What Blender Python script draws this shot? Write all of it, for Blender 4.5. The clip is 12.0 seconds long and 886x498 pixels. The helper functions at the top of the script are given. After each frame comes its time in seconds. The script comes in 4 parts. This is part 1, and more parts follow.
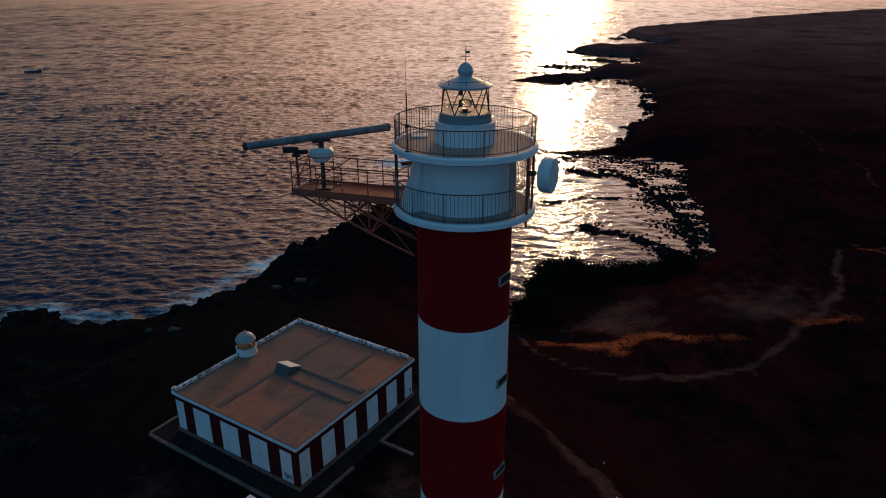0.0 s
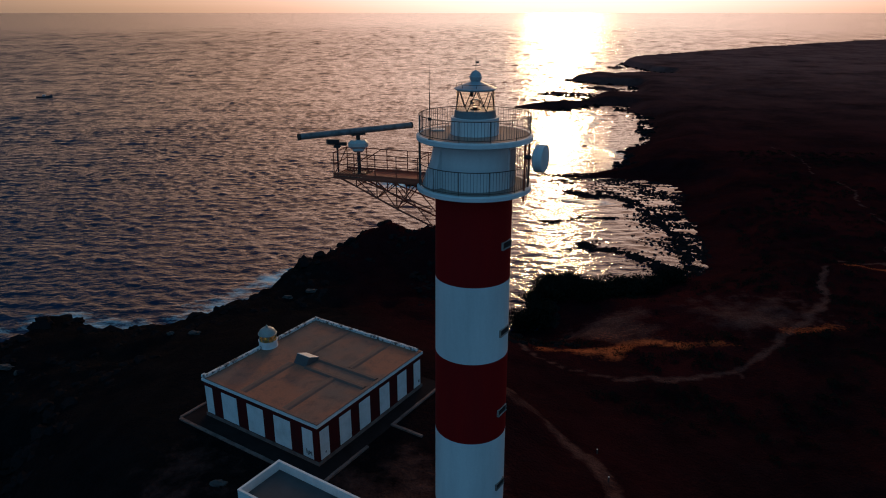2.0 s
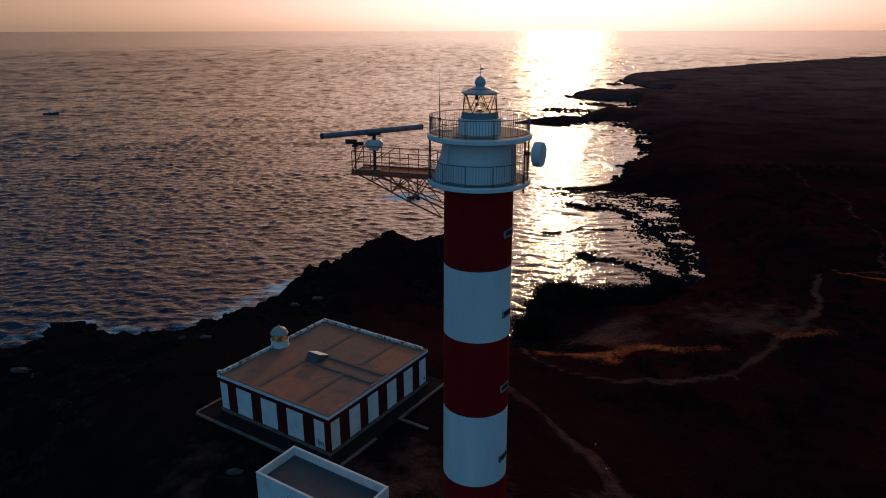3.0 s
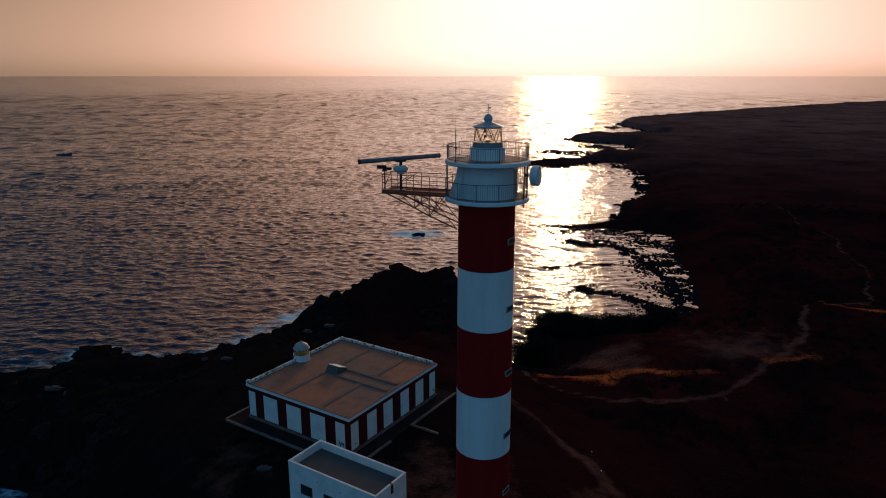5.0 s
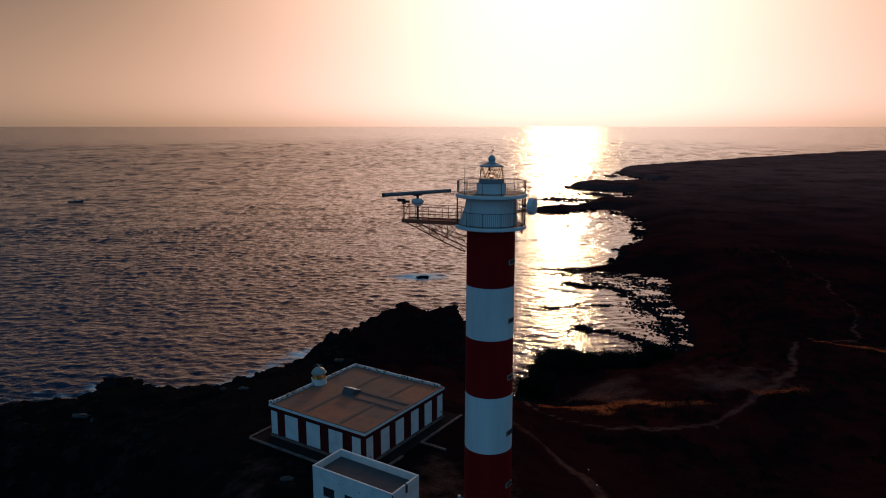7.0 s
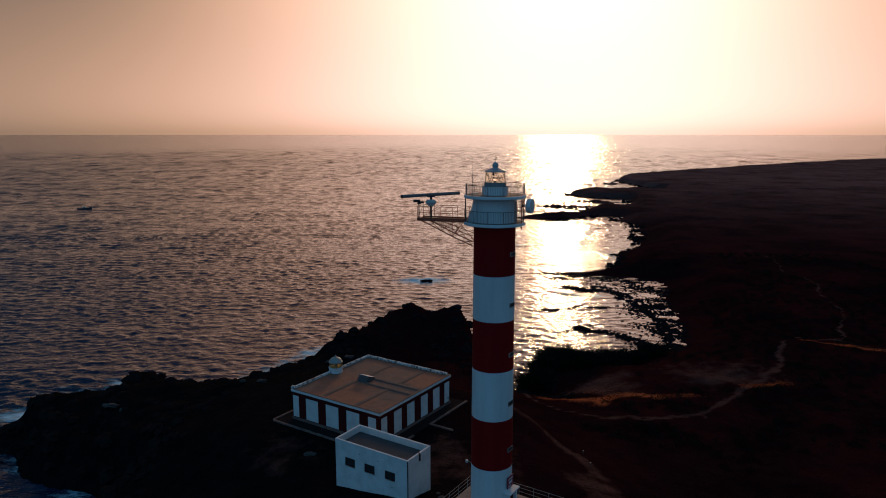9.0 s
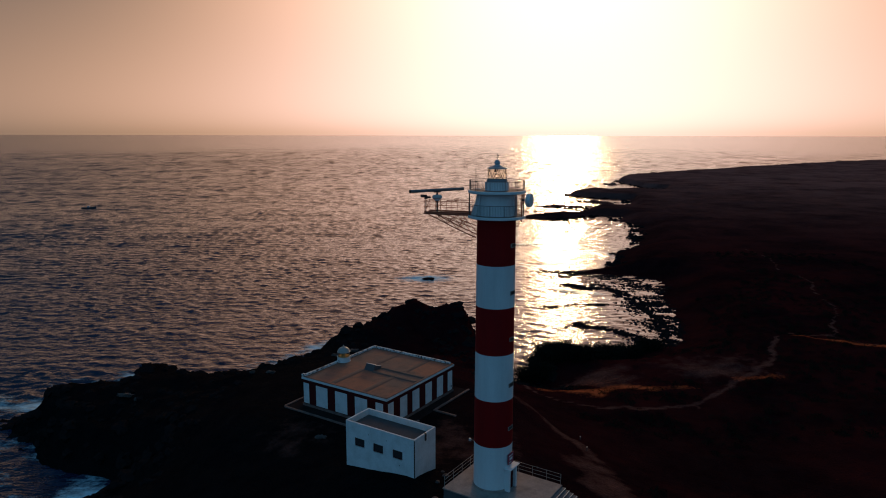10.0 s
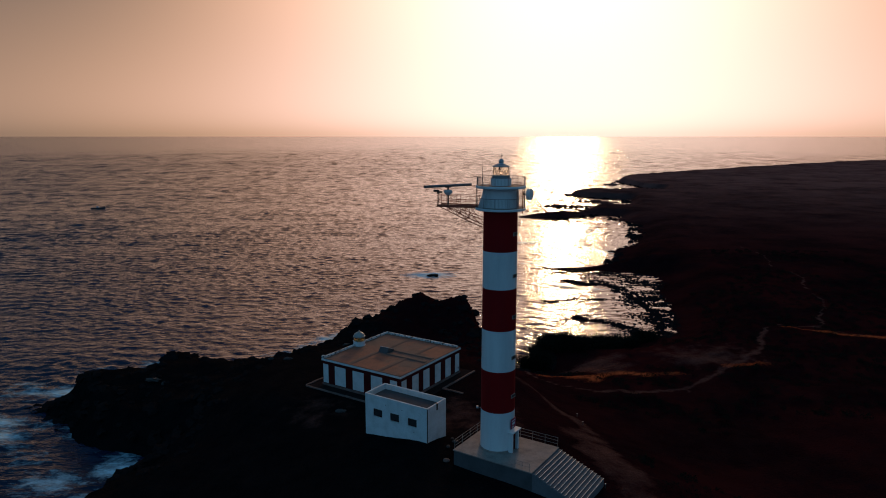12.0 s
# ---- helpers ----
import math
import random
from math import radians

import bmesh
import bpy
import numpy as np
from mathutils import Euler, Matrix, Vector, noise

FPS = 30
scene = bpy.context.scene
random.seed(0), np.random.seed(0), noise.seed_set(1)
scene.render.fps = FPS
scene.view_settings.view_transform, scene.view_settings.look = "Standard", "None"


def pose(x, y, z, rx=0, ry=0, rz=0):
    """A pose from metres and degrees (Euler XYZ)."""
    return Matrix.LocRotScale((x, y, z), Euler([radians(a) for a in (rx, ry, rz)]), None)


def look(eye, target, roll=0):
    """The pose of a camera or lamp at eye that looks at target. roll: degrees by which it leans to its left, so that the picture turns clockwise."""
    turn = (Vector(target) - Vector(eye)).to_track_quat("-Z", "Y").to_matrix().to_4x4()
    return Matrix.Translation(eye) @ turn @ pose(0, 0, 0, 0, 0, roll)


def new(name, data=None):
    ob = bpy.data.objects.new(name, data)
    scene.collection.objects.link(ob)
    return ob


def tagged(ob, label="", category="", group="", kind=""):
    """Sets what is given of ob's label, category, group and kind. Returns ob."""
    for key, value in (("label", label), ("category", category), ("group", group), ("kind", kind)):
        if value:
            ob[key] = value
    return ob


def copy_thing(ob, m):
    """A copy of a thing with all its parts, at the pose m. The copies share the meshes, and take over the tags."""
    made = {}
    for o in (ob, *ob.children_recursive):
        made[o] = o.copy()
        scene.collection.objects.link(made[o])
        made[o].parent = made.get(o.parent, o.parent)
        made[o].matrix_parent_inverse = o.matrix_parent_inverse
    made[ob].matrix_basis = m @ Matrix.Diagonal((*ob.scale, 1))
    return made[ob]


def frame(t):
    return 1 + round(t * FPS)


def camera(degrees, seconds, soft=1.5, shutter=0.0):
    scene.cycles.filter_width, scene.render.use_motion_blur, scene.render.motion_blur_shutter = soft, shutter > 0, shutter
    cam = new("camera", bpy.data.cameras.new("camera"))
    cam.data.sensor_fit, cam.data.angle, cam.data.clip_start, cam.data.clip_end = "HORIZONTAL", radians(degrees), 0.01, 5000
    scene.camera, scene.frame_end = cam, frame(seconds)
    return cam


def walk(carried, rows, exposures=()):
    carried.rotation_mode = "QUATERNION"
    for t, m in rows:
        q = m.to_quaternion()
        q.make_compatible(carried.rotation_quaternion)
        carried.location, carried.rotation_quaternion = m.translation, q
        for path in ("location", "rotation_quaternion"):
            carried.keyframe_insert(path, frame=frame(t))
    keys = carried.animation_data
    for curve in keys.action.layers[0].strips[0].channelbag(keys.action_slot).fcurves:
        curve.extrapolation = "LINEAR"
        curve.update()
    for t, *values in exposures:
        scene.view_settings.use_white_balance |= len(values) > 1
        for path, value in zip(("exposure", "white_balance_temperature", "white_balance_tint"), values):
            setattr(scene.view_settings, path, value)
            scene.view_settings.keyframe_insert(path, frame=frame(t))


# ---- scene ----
cam = camera(66.4, 12.0, soft=1.0)
PATH = [
    (0, (-0.876, -23.898, 34.072), (-0.87, -22.04, 33.331), -0.2),
    (0.5, (-1.003, -25.247, 34.067), (-0.998, -23.387, 33.332), -0.2),
    (1, (-1.119, -26.782, 34.038), (-1.115, -24.914, 33.324), -0.1),
    (1.5, (-1.3, -28.494, 34.001), (-1.295, -26.617, 33.31), -0.0),
    (2, (-1.508, -30.334, 33.909), (-1.503, -28.448, 33.242), -0.0),
    (2.5, (-1.711, -32.178, 33.807), (-1.706, -30.285, 33.162), -0.0),
    (3, (-1.891, -33.944, 33.663), (-1.888, -32.043, 33.042), -0.1),
    (5, (-2.739, -41.633, 33.794), (-2.739, -39.697, 33.291), -0.0),
    (5.5, (-2.901, -43.614, 33.882), (-2.903, -41.67, 33.414), -0.0),
    (6, (-3.037, -45.545, 33.75), (-3.041, -43.592, 33.317), -0.0),
    (6.5, (-3.239, -47.448, 33.679), (-3.243, -45.488, 33.281), -0.0),
    (7, (-3.431, -49.293, 33.646), (-3.435, -47.327, 33.282), 0.0),
    (8.8, (-4.121, -56.348, 33.895), (-4.129, -54.378, 33.553), -0.1),
    (9, (-4.198, -57.18, 33.901), (-4.205, -55.209, 33.56), 0.0),
    (9.5, (-4.403, -59.364, 33.87), (-4.41, -57.393, 33.53), 0.0),
    (10, (-4.643, -61.556, 33.81), (-4.651, -59.585, 33.471), 0.1),
    (10.5, (-4.831, -63.686, 33.75), (-4.84, -61.714, 33.413), 0.0),
    (11, (-5.104, -65.814, 33.78), (-5.113, -63.843, 33.444), 0.0),
    (11.5, (-5.354, -67.925, 33.868), (-5.364, -65.953, 33.532), 0.1),
    (12, (-5.561, -70.075, 33.945), (-5.573, -68.104, 33.609), -0.0),
]
walk(cam, [(t, look(eye, aim, lean)) for t, eye, aim, lean in PATH], exposures=[(0, -0.62), (3, -0.74), (5, -0.86), (7, -0.90), (12, -0.92)])

# ---- world, sun, exposure ----
SEA = -19.5
SUN_AZ, SUN_EL = 9.8, 10.5          # degrees: clockwise from +y, above the horizon
world = bpy.data.worlds.new("world")
scene.world = world
world.use_nodes = True
wn = world.node_tree.nodes
sky = wn.new("ShaderNodeTexSky")
sky.sky_type = "NISHITA"
sky.sun_disc = False
sky.sun_elevation, sky.sun_rotation = radians(SUN_EL), radians(SUN_AZ)
sky.altitude, sky.air_density, sky.dust_density, sky.ozone_density = 30, 0.0, 3.0, 0.0
wn["Background"].inputs["Strength"].default_value = 0.10
wl = world.node_tree.links
sa, se = radians(SUN_AZ), radians(SUN_EL)
sun_dir = Vector((math.sin(sa) * math.cos(se), math.cos(sa) * math.cos(se), math.sin(se)))
# the hazy glow round the sun, softened, and the cool sky that deepens away from it
split, join = wn.new("ShaderNodeSeparateColor"), wn.new("ShaderNodeCombineColor")
wl.new(sky.outputs[0], split.inputs[0])
way, facing = wn.new("ShaderNodeTexCoord"), wn.new("ShaderNodeVectorMath")
facing.operation = "DOT_PRODUCT"
facing.inputs[1].default_value = sun_dir
wl.new(way.outputs["Generated"], facing.inputs[0])
away = wn.new("ShaderNodeMapRange")
away.inputs["From Min"].default_value, away.inputs["From Max"].default_value = 1.0, -1.0
wl.new(facing.outputs["Value"], away.inputs["Value"])
deep = wn.new("ShaderNodeMath")
deep.operation = "POWER"
deep.inputs[1].default_value = 0.95
wl.new(away.outputs[0], deep.inputs[0])
axes, high = wn.new("ShaderNodeSeparateXYZ"), wn.new("ShaderNodeClamp")
wl.new(way.outputs["Generated"], axes.inputs[0])
wl.new(axes.outputs["Z"], high.inputs["Value"])
lift = wn.new("ShaderNodeMapRange")
lift.interpolation_type = "SMOOTHSTEP"
lift.inputs["From Min"].default_value, lift.inputs["From Max"].default_value = 0.04, 0.46
wl.new(high.outputs[0], lift.inputs["Value"])
level, unit, bearing = (wn.new("ShaderNodeVectorMath") for _ in range(3))
level.operation, unit.operation, bearing.operation = "MULTIPLY", "NORMALIZE", "DOT_PRODUCT"
level.inputs[1].default_value = (1, 1, 0)
bearing.inputs[1].default_value = (math.sin(sa), math.cos(sa), 0)
wl.new(way.outputs["Generated"], level.inputs[0])
wl.new(level.outputs[0], unit.inputs[0])
wl.new(unit.outputs[0], bearing.inputs[0])
aside, chill = wn.new("ShaderNodeMapRange"), wn.new("ShaderNodeMath")
aside.interpolation_type = "SMOOTHERSTEP"
aside.inputs["From Min"].default_value, aside.inputs["From Max"].default_value = 1.0, 0.74
aside.inputs["To Min"].default_value = -0.8
chill.operation = "MULTIPLY"
wl.new(bearing.outputs["Value"], aside.inputs["Value"])
wl.new(aside.outputs[0], chill.inputs[0])
wl.new(lift.outputs[0], chill.inputs[1])
for k, (gain, curve, cool, blue, fade) in enumerate(((2.32, 0.66, 1.2, 0.0, 1.0), (1.34, 0.675, 4.1, 0.3, 0.88), (0.50, 0.90, 7.4, 0.8, 0.74))):
    p, g, c = (wn.new("ShaderNodeMath") for _ in range(3))
    p.operation, g.operation, c.operation = "POWER", "MULTIPLY", "MULTIPLY_ADD"
    p.inputs[1].default_value, g.inputs[1].default_value, c.inputs[1].default_value = curve, gain, cool
    wl.new(split.outputs[k], p.inputs[0])
    wl.new(p.outputs[0], g.inputs[0])
    wl.new(deep.outputs[0], c.inputs[0])
    low, warm = wn.new("ShaderNodeMath"), wn.new("ShaderNodeMath")
    low.operation, warm.operation = "MULTIPLY_ADD", "MULTIPLY"
    low.inputs[1].default_value, low.inputs[2].default_value = -fade, 1.0
    wl.new(chill.outputs[0], low.inputs[0])
    # the glow levels off towards its core
    bend = [wn.new("ShaderNodeMath") for _ in range(4)]
    for node, how, number in zip(bend, ("MULTIPLY", "MULTIPLY_ADD", "SQRT", "DIVIDE"), (1 / (34.0, 27.5, 19.5)[k], 1.0, 0.0, 1.0)):
        node.operation = how
        node.inputs[1].default_value = number
    wl.new(g.outputs[0], bend[0].inputs[0])
    wl.new(bend[0].outputs[0], bend[1].inputs[0])
    wl.new(bend[0].outputs[0], bend[1].inputs[1])
    bend[1].inputs[2].default_value = 1.0
    wl.new(bend[1].outputs[0], bend[2].inputs[0])
    wl.new(g.outputs[0], bend[3].inputs[0])
    wl.new(bend[2].outputs[0], bend[3].inputs[1])
    wl.new(low.outputs[0], warm.inputs[0])
    wl.new(bend[3].outputs[0], warm.inputs[1])
    wl.new(warm.outputs[0], c.inputs[2])
    top = wn.new("ShaderNodeMath")
    top.operation = "MULTIPLY_ADD"
    top.inputs[1].default_value = blue
    wl.new(high.outputs[0], top.inputs[0])
    wl.new(c.outputs[0], top.inputs[2])
    wl.new(top.outputs[0], join.inputs[k])
wl.new(join.outputs[0], wn["Background"].inputs["Color"])
sun = new("sun", bpy.data.lights.new("sun", "SUN"))
sun.data.energy, sun.data.angle, sun.data.color = 1.1, radians(3.0), (1.0, 0.64, 0.33)
sun.matrix_world = look(sun_dir * 300, (0, 0, 0))


# ---- materials ----
def nodes(name):
    m = bpy.data.materials.new(name)
    m.use_nodes = True
    t = m.node_tree
    return m, t.nodes, t.links, t.nodes["Principled BSDF"]


def noise_node(n, l, scale, detail=4.0, rough=0.55, coord=None, stretch=None):
    tc = n.new("ShaderNodeTexCoord")
    out = tc.outputs["Object"] if coord is None else coord
    if stretch:
        mp = n.new("ShaderNodeMapping")
        mp.inputs["Scale"].default_value = stretch
        l.new(out, mp.inputs["Vector"])
        out = mp.outputs[0]
    t = n.new("ShaderNodeTexNoise")
    t.inputs["Scale"].default_value = scale
    t.inputs["Detail"].default_value = detail
    t.inputs["Roughness"].default_value = rough
    l.new(out, t.inputs["Vector"])
    return t


def ramp(n, l, fac, lo, hi, c0=(0, 0, 0), c1=(1, 1, 1)):
    r = n.new("ShaderNodeValToRGB")
    r.color_ramp.elements[0].color, r.color_ramp.elements[1].color = (*c0, 1), (*c1, 1)
    span = n.new("ShaderNodeMapRange")
    span.inputs["From Min"].default_value, span.inputs["From Max"].default_value = lo, hi
    l.new(fac, span.inputs["Value"])
    l.new(span.outputs[0], r.inputs["Fac"])
    return r


def mix(n, l, fac, a, b, mode="MIX"):
    x = n.new("ShaderNodeMix")
    x.data_type, x.blend_type = "RGBA", mode
    if isinstance(fac, float):
        x.inputs[0].default_value = fac
    else:
        l.new(fac, x.inputs[0])
    for k, v in ((6, a), (7, b)):
        if isinstance(v, tuple):
            x.inputs[k].default_value = (*v, 1)
        else:
            l.new(v, x.inputs[k])
    return x.outputs[2]


def surface(name, base, stain, rough=0.7, grain=6.0, patch=0.7, bump=0.3, depth=0.01, metal=0.0, amount=0.6, stretch=None, gloss=0.5, edge=(0.42, 0.72), speck=(0.82, 1.08)):
    """A plain worn surface: a base colour, stains at a large scale, grain at a fine one, and fine relief."""
    m, n, l, b = nodes(name)
    big = noise_node(n, l, patch, 5.0, 0.65, stretch=stretch)
    fine = noise_node(n, l, grain, 4.0, 0.6)
    mask = ramp(n, l, big.outputs["Fac"], *edge, (0, 0, 0), (amount,) * 3)
    c = mix(n, l, mask.outputs["Color"], base, stain)
    g = ramp(n, l, fine.outputs["Fac"], 0.3, 0.75, (speck[0],) * 3, (speck[1],) * 3)
    c = mix(n, l, 1.0, c, g.outputs["Color"], "MULTIPLY")
    l.new(c, b.inputs["Base Color"])
    r = ramp(n, l, fine.outputs["Fac"], 0.3, 0.7, (max(rough - 0.1, 0.05),) * 3, (min(rough + 0.1, 1),) * 3)
    l.new(r.outputs["Color"], b.inputs["Roughness"])
    b.inputs["Metallic"].default_value = metal
    b.inputs["Specular IOR Level"].default_value = gloss
    bp = n.new("ShaderNodeBump")
    bp.inputs["Strength"].default_value, bp.inputs["Distance"].default_value = bump, depth
    l.new(fine.outputs["Fac"], bp.inputs["Height"])
    l.new(bp.outputs[0], b.inputs["Normal"])
    return m


M_WHITE = surface("white_paint", (0.70, 0.72, 0.72), (0.50, 0.51, 0.51), 0.65, 9, 0.7, 0.1, 0.003, stretch=(1, 1, 0.14), speck=(0.95, 1.03))
M_RED = surface("red_paint", (0.25, 0.0045, 0.006), (0.17, 0.006, 0.008), 0.65, 9, 0.7, 0.1, 0.003, stretch=(1, 1, 0.14), gloss=0.12, speck=(0.92, 1.04))
M_OXIDE = surface("oxblood_paint", (0.075, 0.006, 0.007), (0.036, 0.008, 0.008), 0.8, 7, 0.6, 0.3, 0.006, gloss=0.15)
M_PANEL = surface("whitewash", (0.70, 0.72, 0.72), (0.46, 0.47, 0.45), 0.8, 6, 0.8, 0.2, 0.005, speck=(0.92, 1.04))
M_WORN = surface("worn_limewash", (0.66, 0.65, 0.63), (0.09, 0.075, 0.07), 0.85, 5, 2.2, 0.4, 0.012, amount=0.95, edge=(0.50, 0.58))
M_RUST = surface("rusty_steel", (0.38, 0.075, 0.035), (0.16, 0.040, 0.024), 0.75, 14, 2.0, 0.3, 0.004)
M_DECKRUST = surface("red_oxide_deck", (0.42, 0.085, 0.045), (0.24, 0.055, 0.035), 0.8, 9, 1.2, 0.3, 0.004)
M_DARKSTEEL = surface("dark_steel", (0.045, 0.042, 0.042), (0.09, 0.045, 0.03), 0.55, 14, 2.0, 0.2, 0.003, metal=0.4)
M_GALV = surface("weathered_rail", (0.34, 0.33, 0.31), (0.20, 0.13, 0.10), 0.6, 14, 2.0, 0.2, 0.003, metal=0.3)
M_OLDRAIL = surface("weathered_dark_rail", (0.085, 0.060, 0.048), (0.15, 0.075, 0.05), 0.65, 14, 2.5, 0.2, 0.003, metal=0.2)
M_BALUSTER = surface("dull_painted_rail", (0.16, 0.15, 0.15), (0.11, 0.08, 0.07), 0.7, 14, 2.5, 0.2, 0.003)
M_DECK = surface("terracotta_deck", (0.42, 0.25, 0.19), (0.28, 0.20, 0.17), 0.8, 8, 0.9, 0.3, 0.006)
M_LEAD = surface("grey_paint", (0.42, 0.46, 0.49), (0.28, 0.30, 0.31), 0.5, 12, 1.6, 0.25, 0.004)
M_MURETTE = surface("damp_grey_metal", (0.20, 0.215, 0.225), (0.12, 0.125, 0.125), 0.6, 12, 1.6, 0.25, 0.004)
M_RADAR = surface("streaked_radar_tube", (0.22, 0.22, 0.225), (0.055, 0.052, 0.052), 0.6, 9, 3.0, 0.25, 0.004, amount=0.9)
M_RIB = surface("dark_screed", (0.17, 0.095, 0.072), (0.10, 0.07, 0.06), 0.9, 5, 0.8, 0.35, 0.01)
M_BLACK = surface("black_metal", (0.02, 0.02, 0.022), (0.035, 0.03, 0.03), 0.5, 12, 2, 0.2, 0.003)
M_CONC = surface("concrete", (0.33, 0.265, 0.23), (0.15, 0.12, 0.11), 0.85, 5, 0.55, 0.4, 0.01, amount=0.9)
# plinth sides: shade is put into this dark, soot-stained concrete colour
M_DARKCONC = surface("shaded_concrete", (0.085, 0.085, 0.09), (0.035, 0.035, 0.037), 0.9, 5, 0.5, 0.4, 0.01)
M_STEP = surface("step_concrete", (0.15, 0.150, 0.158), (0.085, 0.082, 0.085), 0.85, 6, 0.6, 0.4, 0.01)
M_KERB = surface("kerb_stone", (0.20, 0.135, 0.118), (0.04, 0.030, 0.028), 0.9, 5, 0.9, 0.5, 0.02, gloss=0.08)
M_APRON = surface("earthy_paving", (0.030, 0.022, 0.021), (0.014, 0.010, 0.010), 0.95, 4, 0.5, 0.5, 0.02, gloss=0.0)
M_TAR = surface("roof_felt", (0.085, 0.080, 0.082), (0.050, 0.046, 0.046), 0.85, 6, 0.6, 0.4, 0.01)
M_SIGN = surface("magenta_sign", (0.30, 0.03, 0.07), (0.22, 0.03, 0.05), 0.45, 9, 1.2, 0.1, 0.002)
M_BOX = surface("pale_gearbox", (0.62, 0.60, 0.57), (0.42, 0.38, 0.34), 0.5, 9, 1.8, 0.15, 0.003)
M_HULL = surface("boat_hull", (0.05, 0.06, 0.08), (0.10, 0.08, 0.06), 0.5, 4, 1.0, 0.2, 0.01)
M_COPPER = surface("verdigris_dome", (0.30, 0.33, 0.31), (0.20, 0.24, 0.23), 0.5, 10, 1.4, 0.2, 0.004)
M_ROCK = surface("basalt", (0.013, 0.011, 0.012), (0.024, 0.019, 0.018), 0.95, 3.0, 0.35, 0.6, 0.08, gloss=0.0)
M_PALEROCK = surface("pale_lump", (0.085, 0.075, 0.072), (0.035, 0.03, 0.03), 0.9, 3, 0.6, 0.5, 0.04, gloss=0.08)
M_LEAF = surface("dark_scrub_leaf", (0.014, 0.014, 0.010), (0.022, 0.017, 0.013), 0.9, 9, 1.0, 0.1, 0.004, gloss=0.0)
M_BARK = surface("scrub_bark", (0.060, 0.045, 0.035), (0.035, 0.028, 0.022), 0.9, 12, 2, 0.4, 0.008, gloss=0.08)


def glass(name, colour, rough=0.02):
    m, n, l, b = nodes(name)
    b.inputs["Base Color"].default_value = (*colour, 1)
    b.inputs["Roughness"].default_value = rough
    b.inputs["Transmission Weight"].default_value = 1.0
    b.inputs["IOR"].default_value = 1.02 if rough < 0.03 else 1.3
    return m


M_GLASS = glass("lantern_glass", (0.97, 0.93, 0.86))
M_LENS = glass("lens_glass", (0.80, 0.80, 0.78), 0.08)
M_AMBER = glass("amber_glass", (0.92, 0.70, 0.38), 0.12)


def ground_material():
    m, n, l, b = nodes("volcanic_ground")
    big = noise_node(n, l, 0.035, 6, 0.6)
    mid = noise_node(n, l, 0.35, 6, 0.65)
    fine = noise_node(n, l, 2.2, 4, 0.65)
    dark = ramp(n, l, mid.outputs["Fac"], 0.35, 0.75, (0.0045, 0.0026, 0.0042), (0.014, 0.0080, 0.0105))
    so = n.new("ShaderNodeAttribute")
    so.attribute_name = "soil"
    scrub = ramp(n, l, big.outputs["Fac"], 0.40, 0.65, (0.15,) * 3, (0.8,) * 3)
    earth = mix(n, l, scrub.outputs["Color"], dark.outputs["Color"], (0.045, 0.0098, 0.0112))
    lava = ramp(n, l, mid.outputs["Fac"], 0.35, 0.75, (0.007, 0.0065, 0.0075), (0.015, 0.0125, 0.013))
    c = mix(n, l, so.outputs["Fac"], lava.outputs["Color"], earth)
    # aerial haze is put into the ground colour: land pales with distance
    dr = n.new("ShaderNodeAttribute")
    dr.attribute_name = "far_haze"
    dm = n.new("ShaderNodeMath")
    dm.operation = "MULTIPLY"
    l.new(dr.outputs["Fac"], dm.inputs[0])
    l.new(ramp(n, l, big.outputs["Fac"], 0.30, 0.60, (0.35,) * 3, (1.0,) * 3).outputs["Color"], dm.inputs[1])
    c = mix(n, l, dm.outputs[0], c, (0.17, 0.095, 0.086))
    at = n.new("ShaderNodeAttribute")
    at.attribute_name = "dirt"
    add = n.new("ShaderNodeMath")
    add.operation = "MULTIPLY_ADD"
    l.new(mid.outputs["Fac"], add.inputs[0])
    add.inputs[1].default_value = 0.9
    l.new(at.outputs["Fac"], add.inputs[2])
    mask = ramp(n, l, add.outputs[0], 0.76, 1.12)
    soil = ramp(n, l, fine.outputs["Fac"], 0.3, 0.75, (0.058, 0.030, 0.027), (0.125, 0.066, 0.056))
    c = mix(n, l, mask.outputs["Color"], c, soil.outputs["Color"])
    cl = n.new("ShaderNodeAttribute")
    cl.attribute_name = "clay"
    ca = n.new("ShaderNodeMath")
    ca.operation = "MULTIPLY_ADD"
    l.new(fine.outputs["Fac"], ca.inputs[0])
    ca.inputs[1].default_value = 0.8
    l.new(cl.outputs["Fac"], ca.inputs[2])
    cm = ramp(n, l, ca.outputs[0], 0.62, 1.08)
    c = mix(n, l, cm.outputs["Color"], c, (0.46, 0.115, 0.040))
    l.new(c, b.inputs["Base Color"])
    b.inputs["Roughness"].default_value = 0.95
    b.inputs["Specular IOR Level"].default_value = 0.0
    bp = n.new("ShaderNodeBump")
    bp.inputs["Strength"].default_value, bp.inputs["Distance"].default_value = 1.0, 0.7
    hs = n.new("ShaderNodeMath")
    l.new(mid.outputs["Fac"], hs.inputs[0])
    l.new(fine.outputs["Fac"], hs.inputs[1])
    l.new(hs.outputs[0], bp.inputs["Height"])
    l.new(bp.outputs[0], b.inputs["Normal"])
    return m


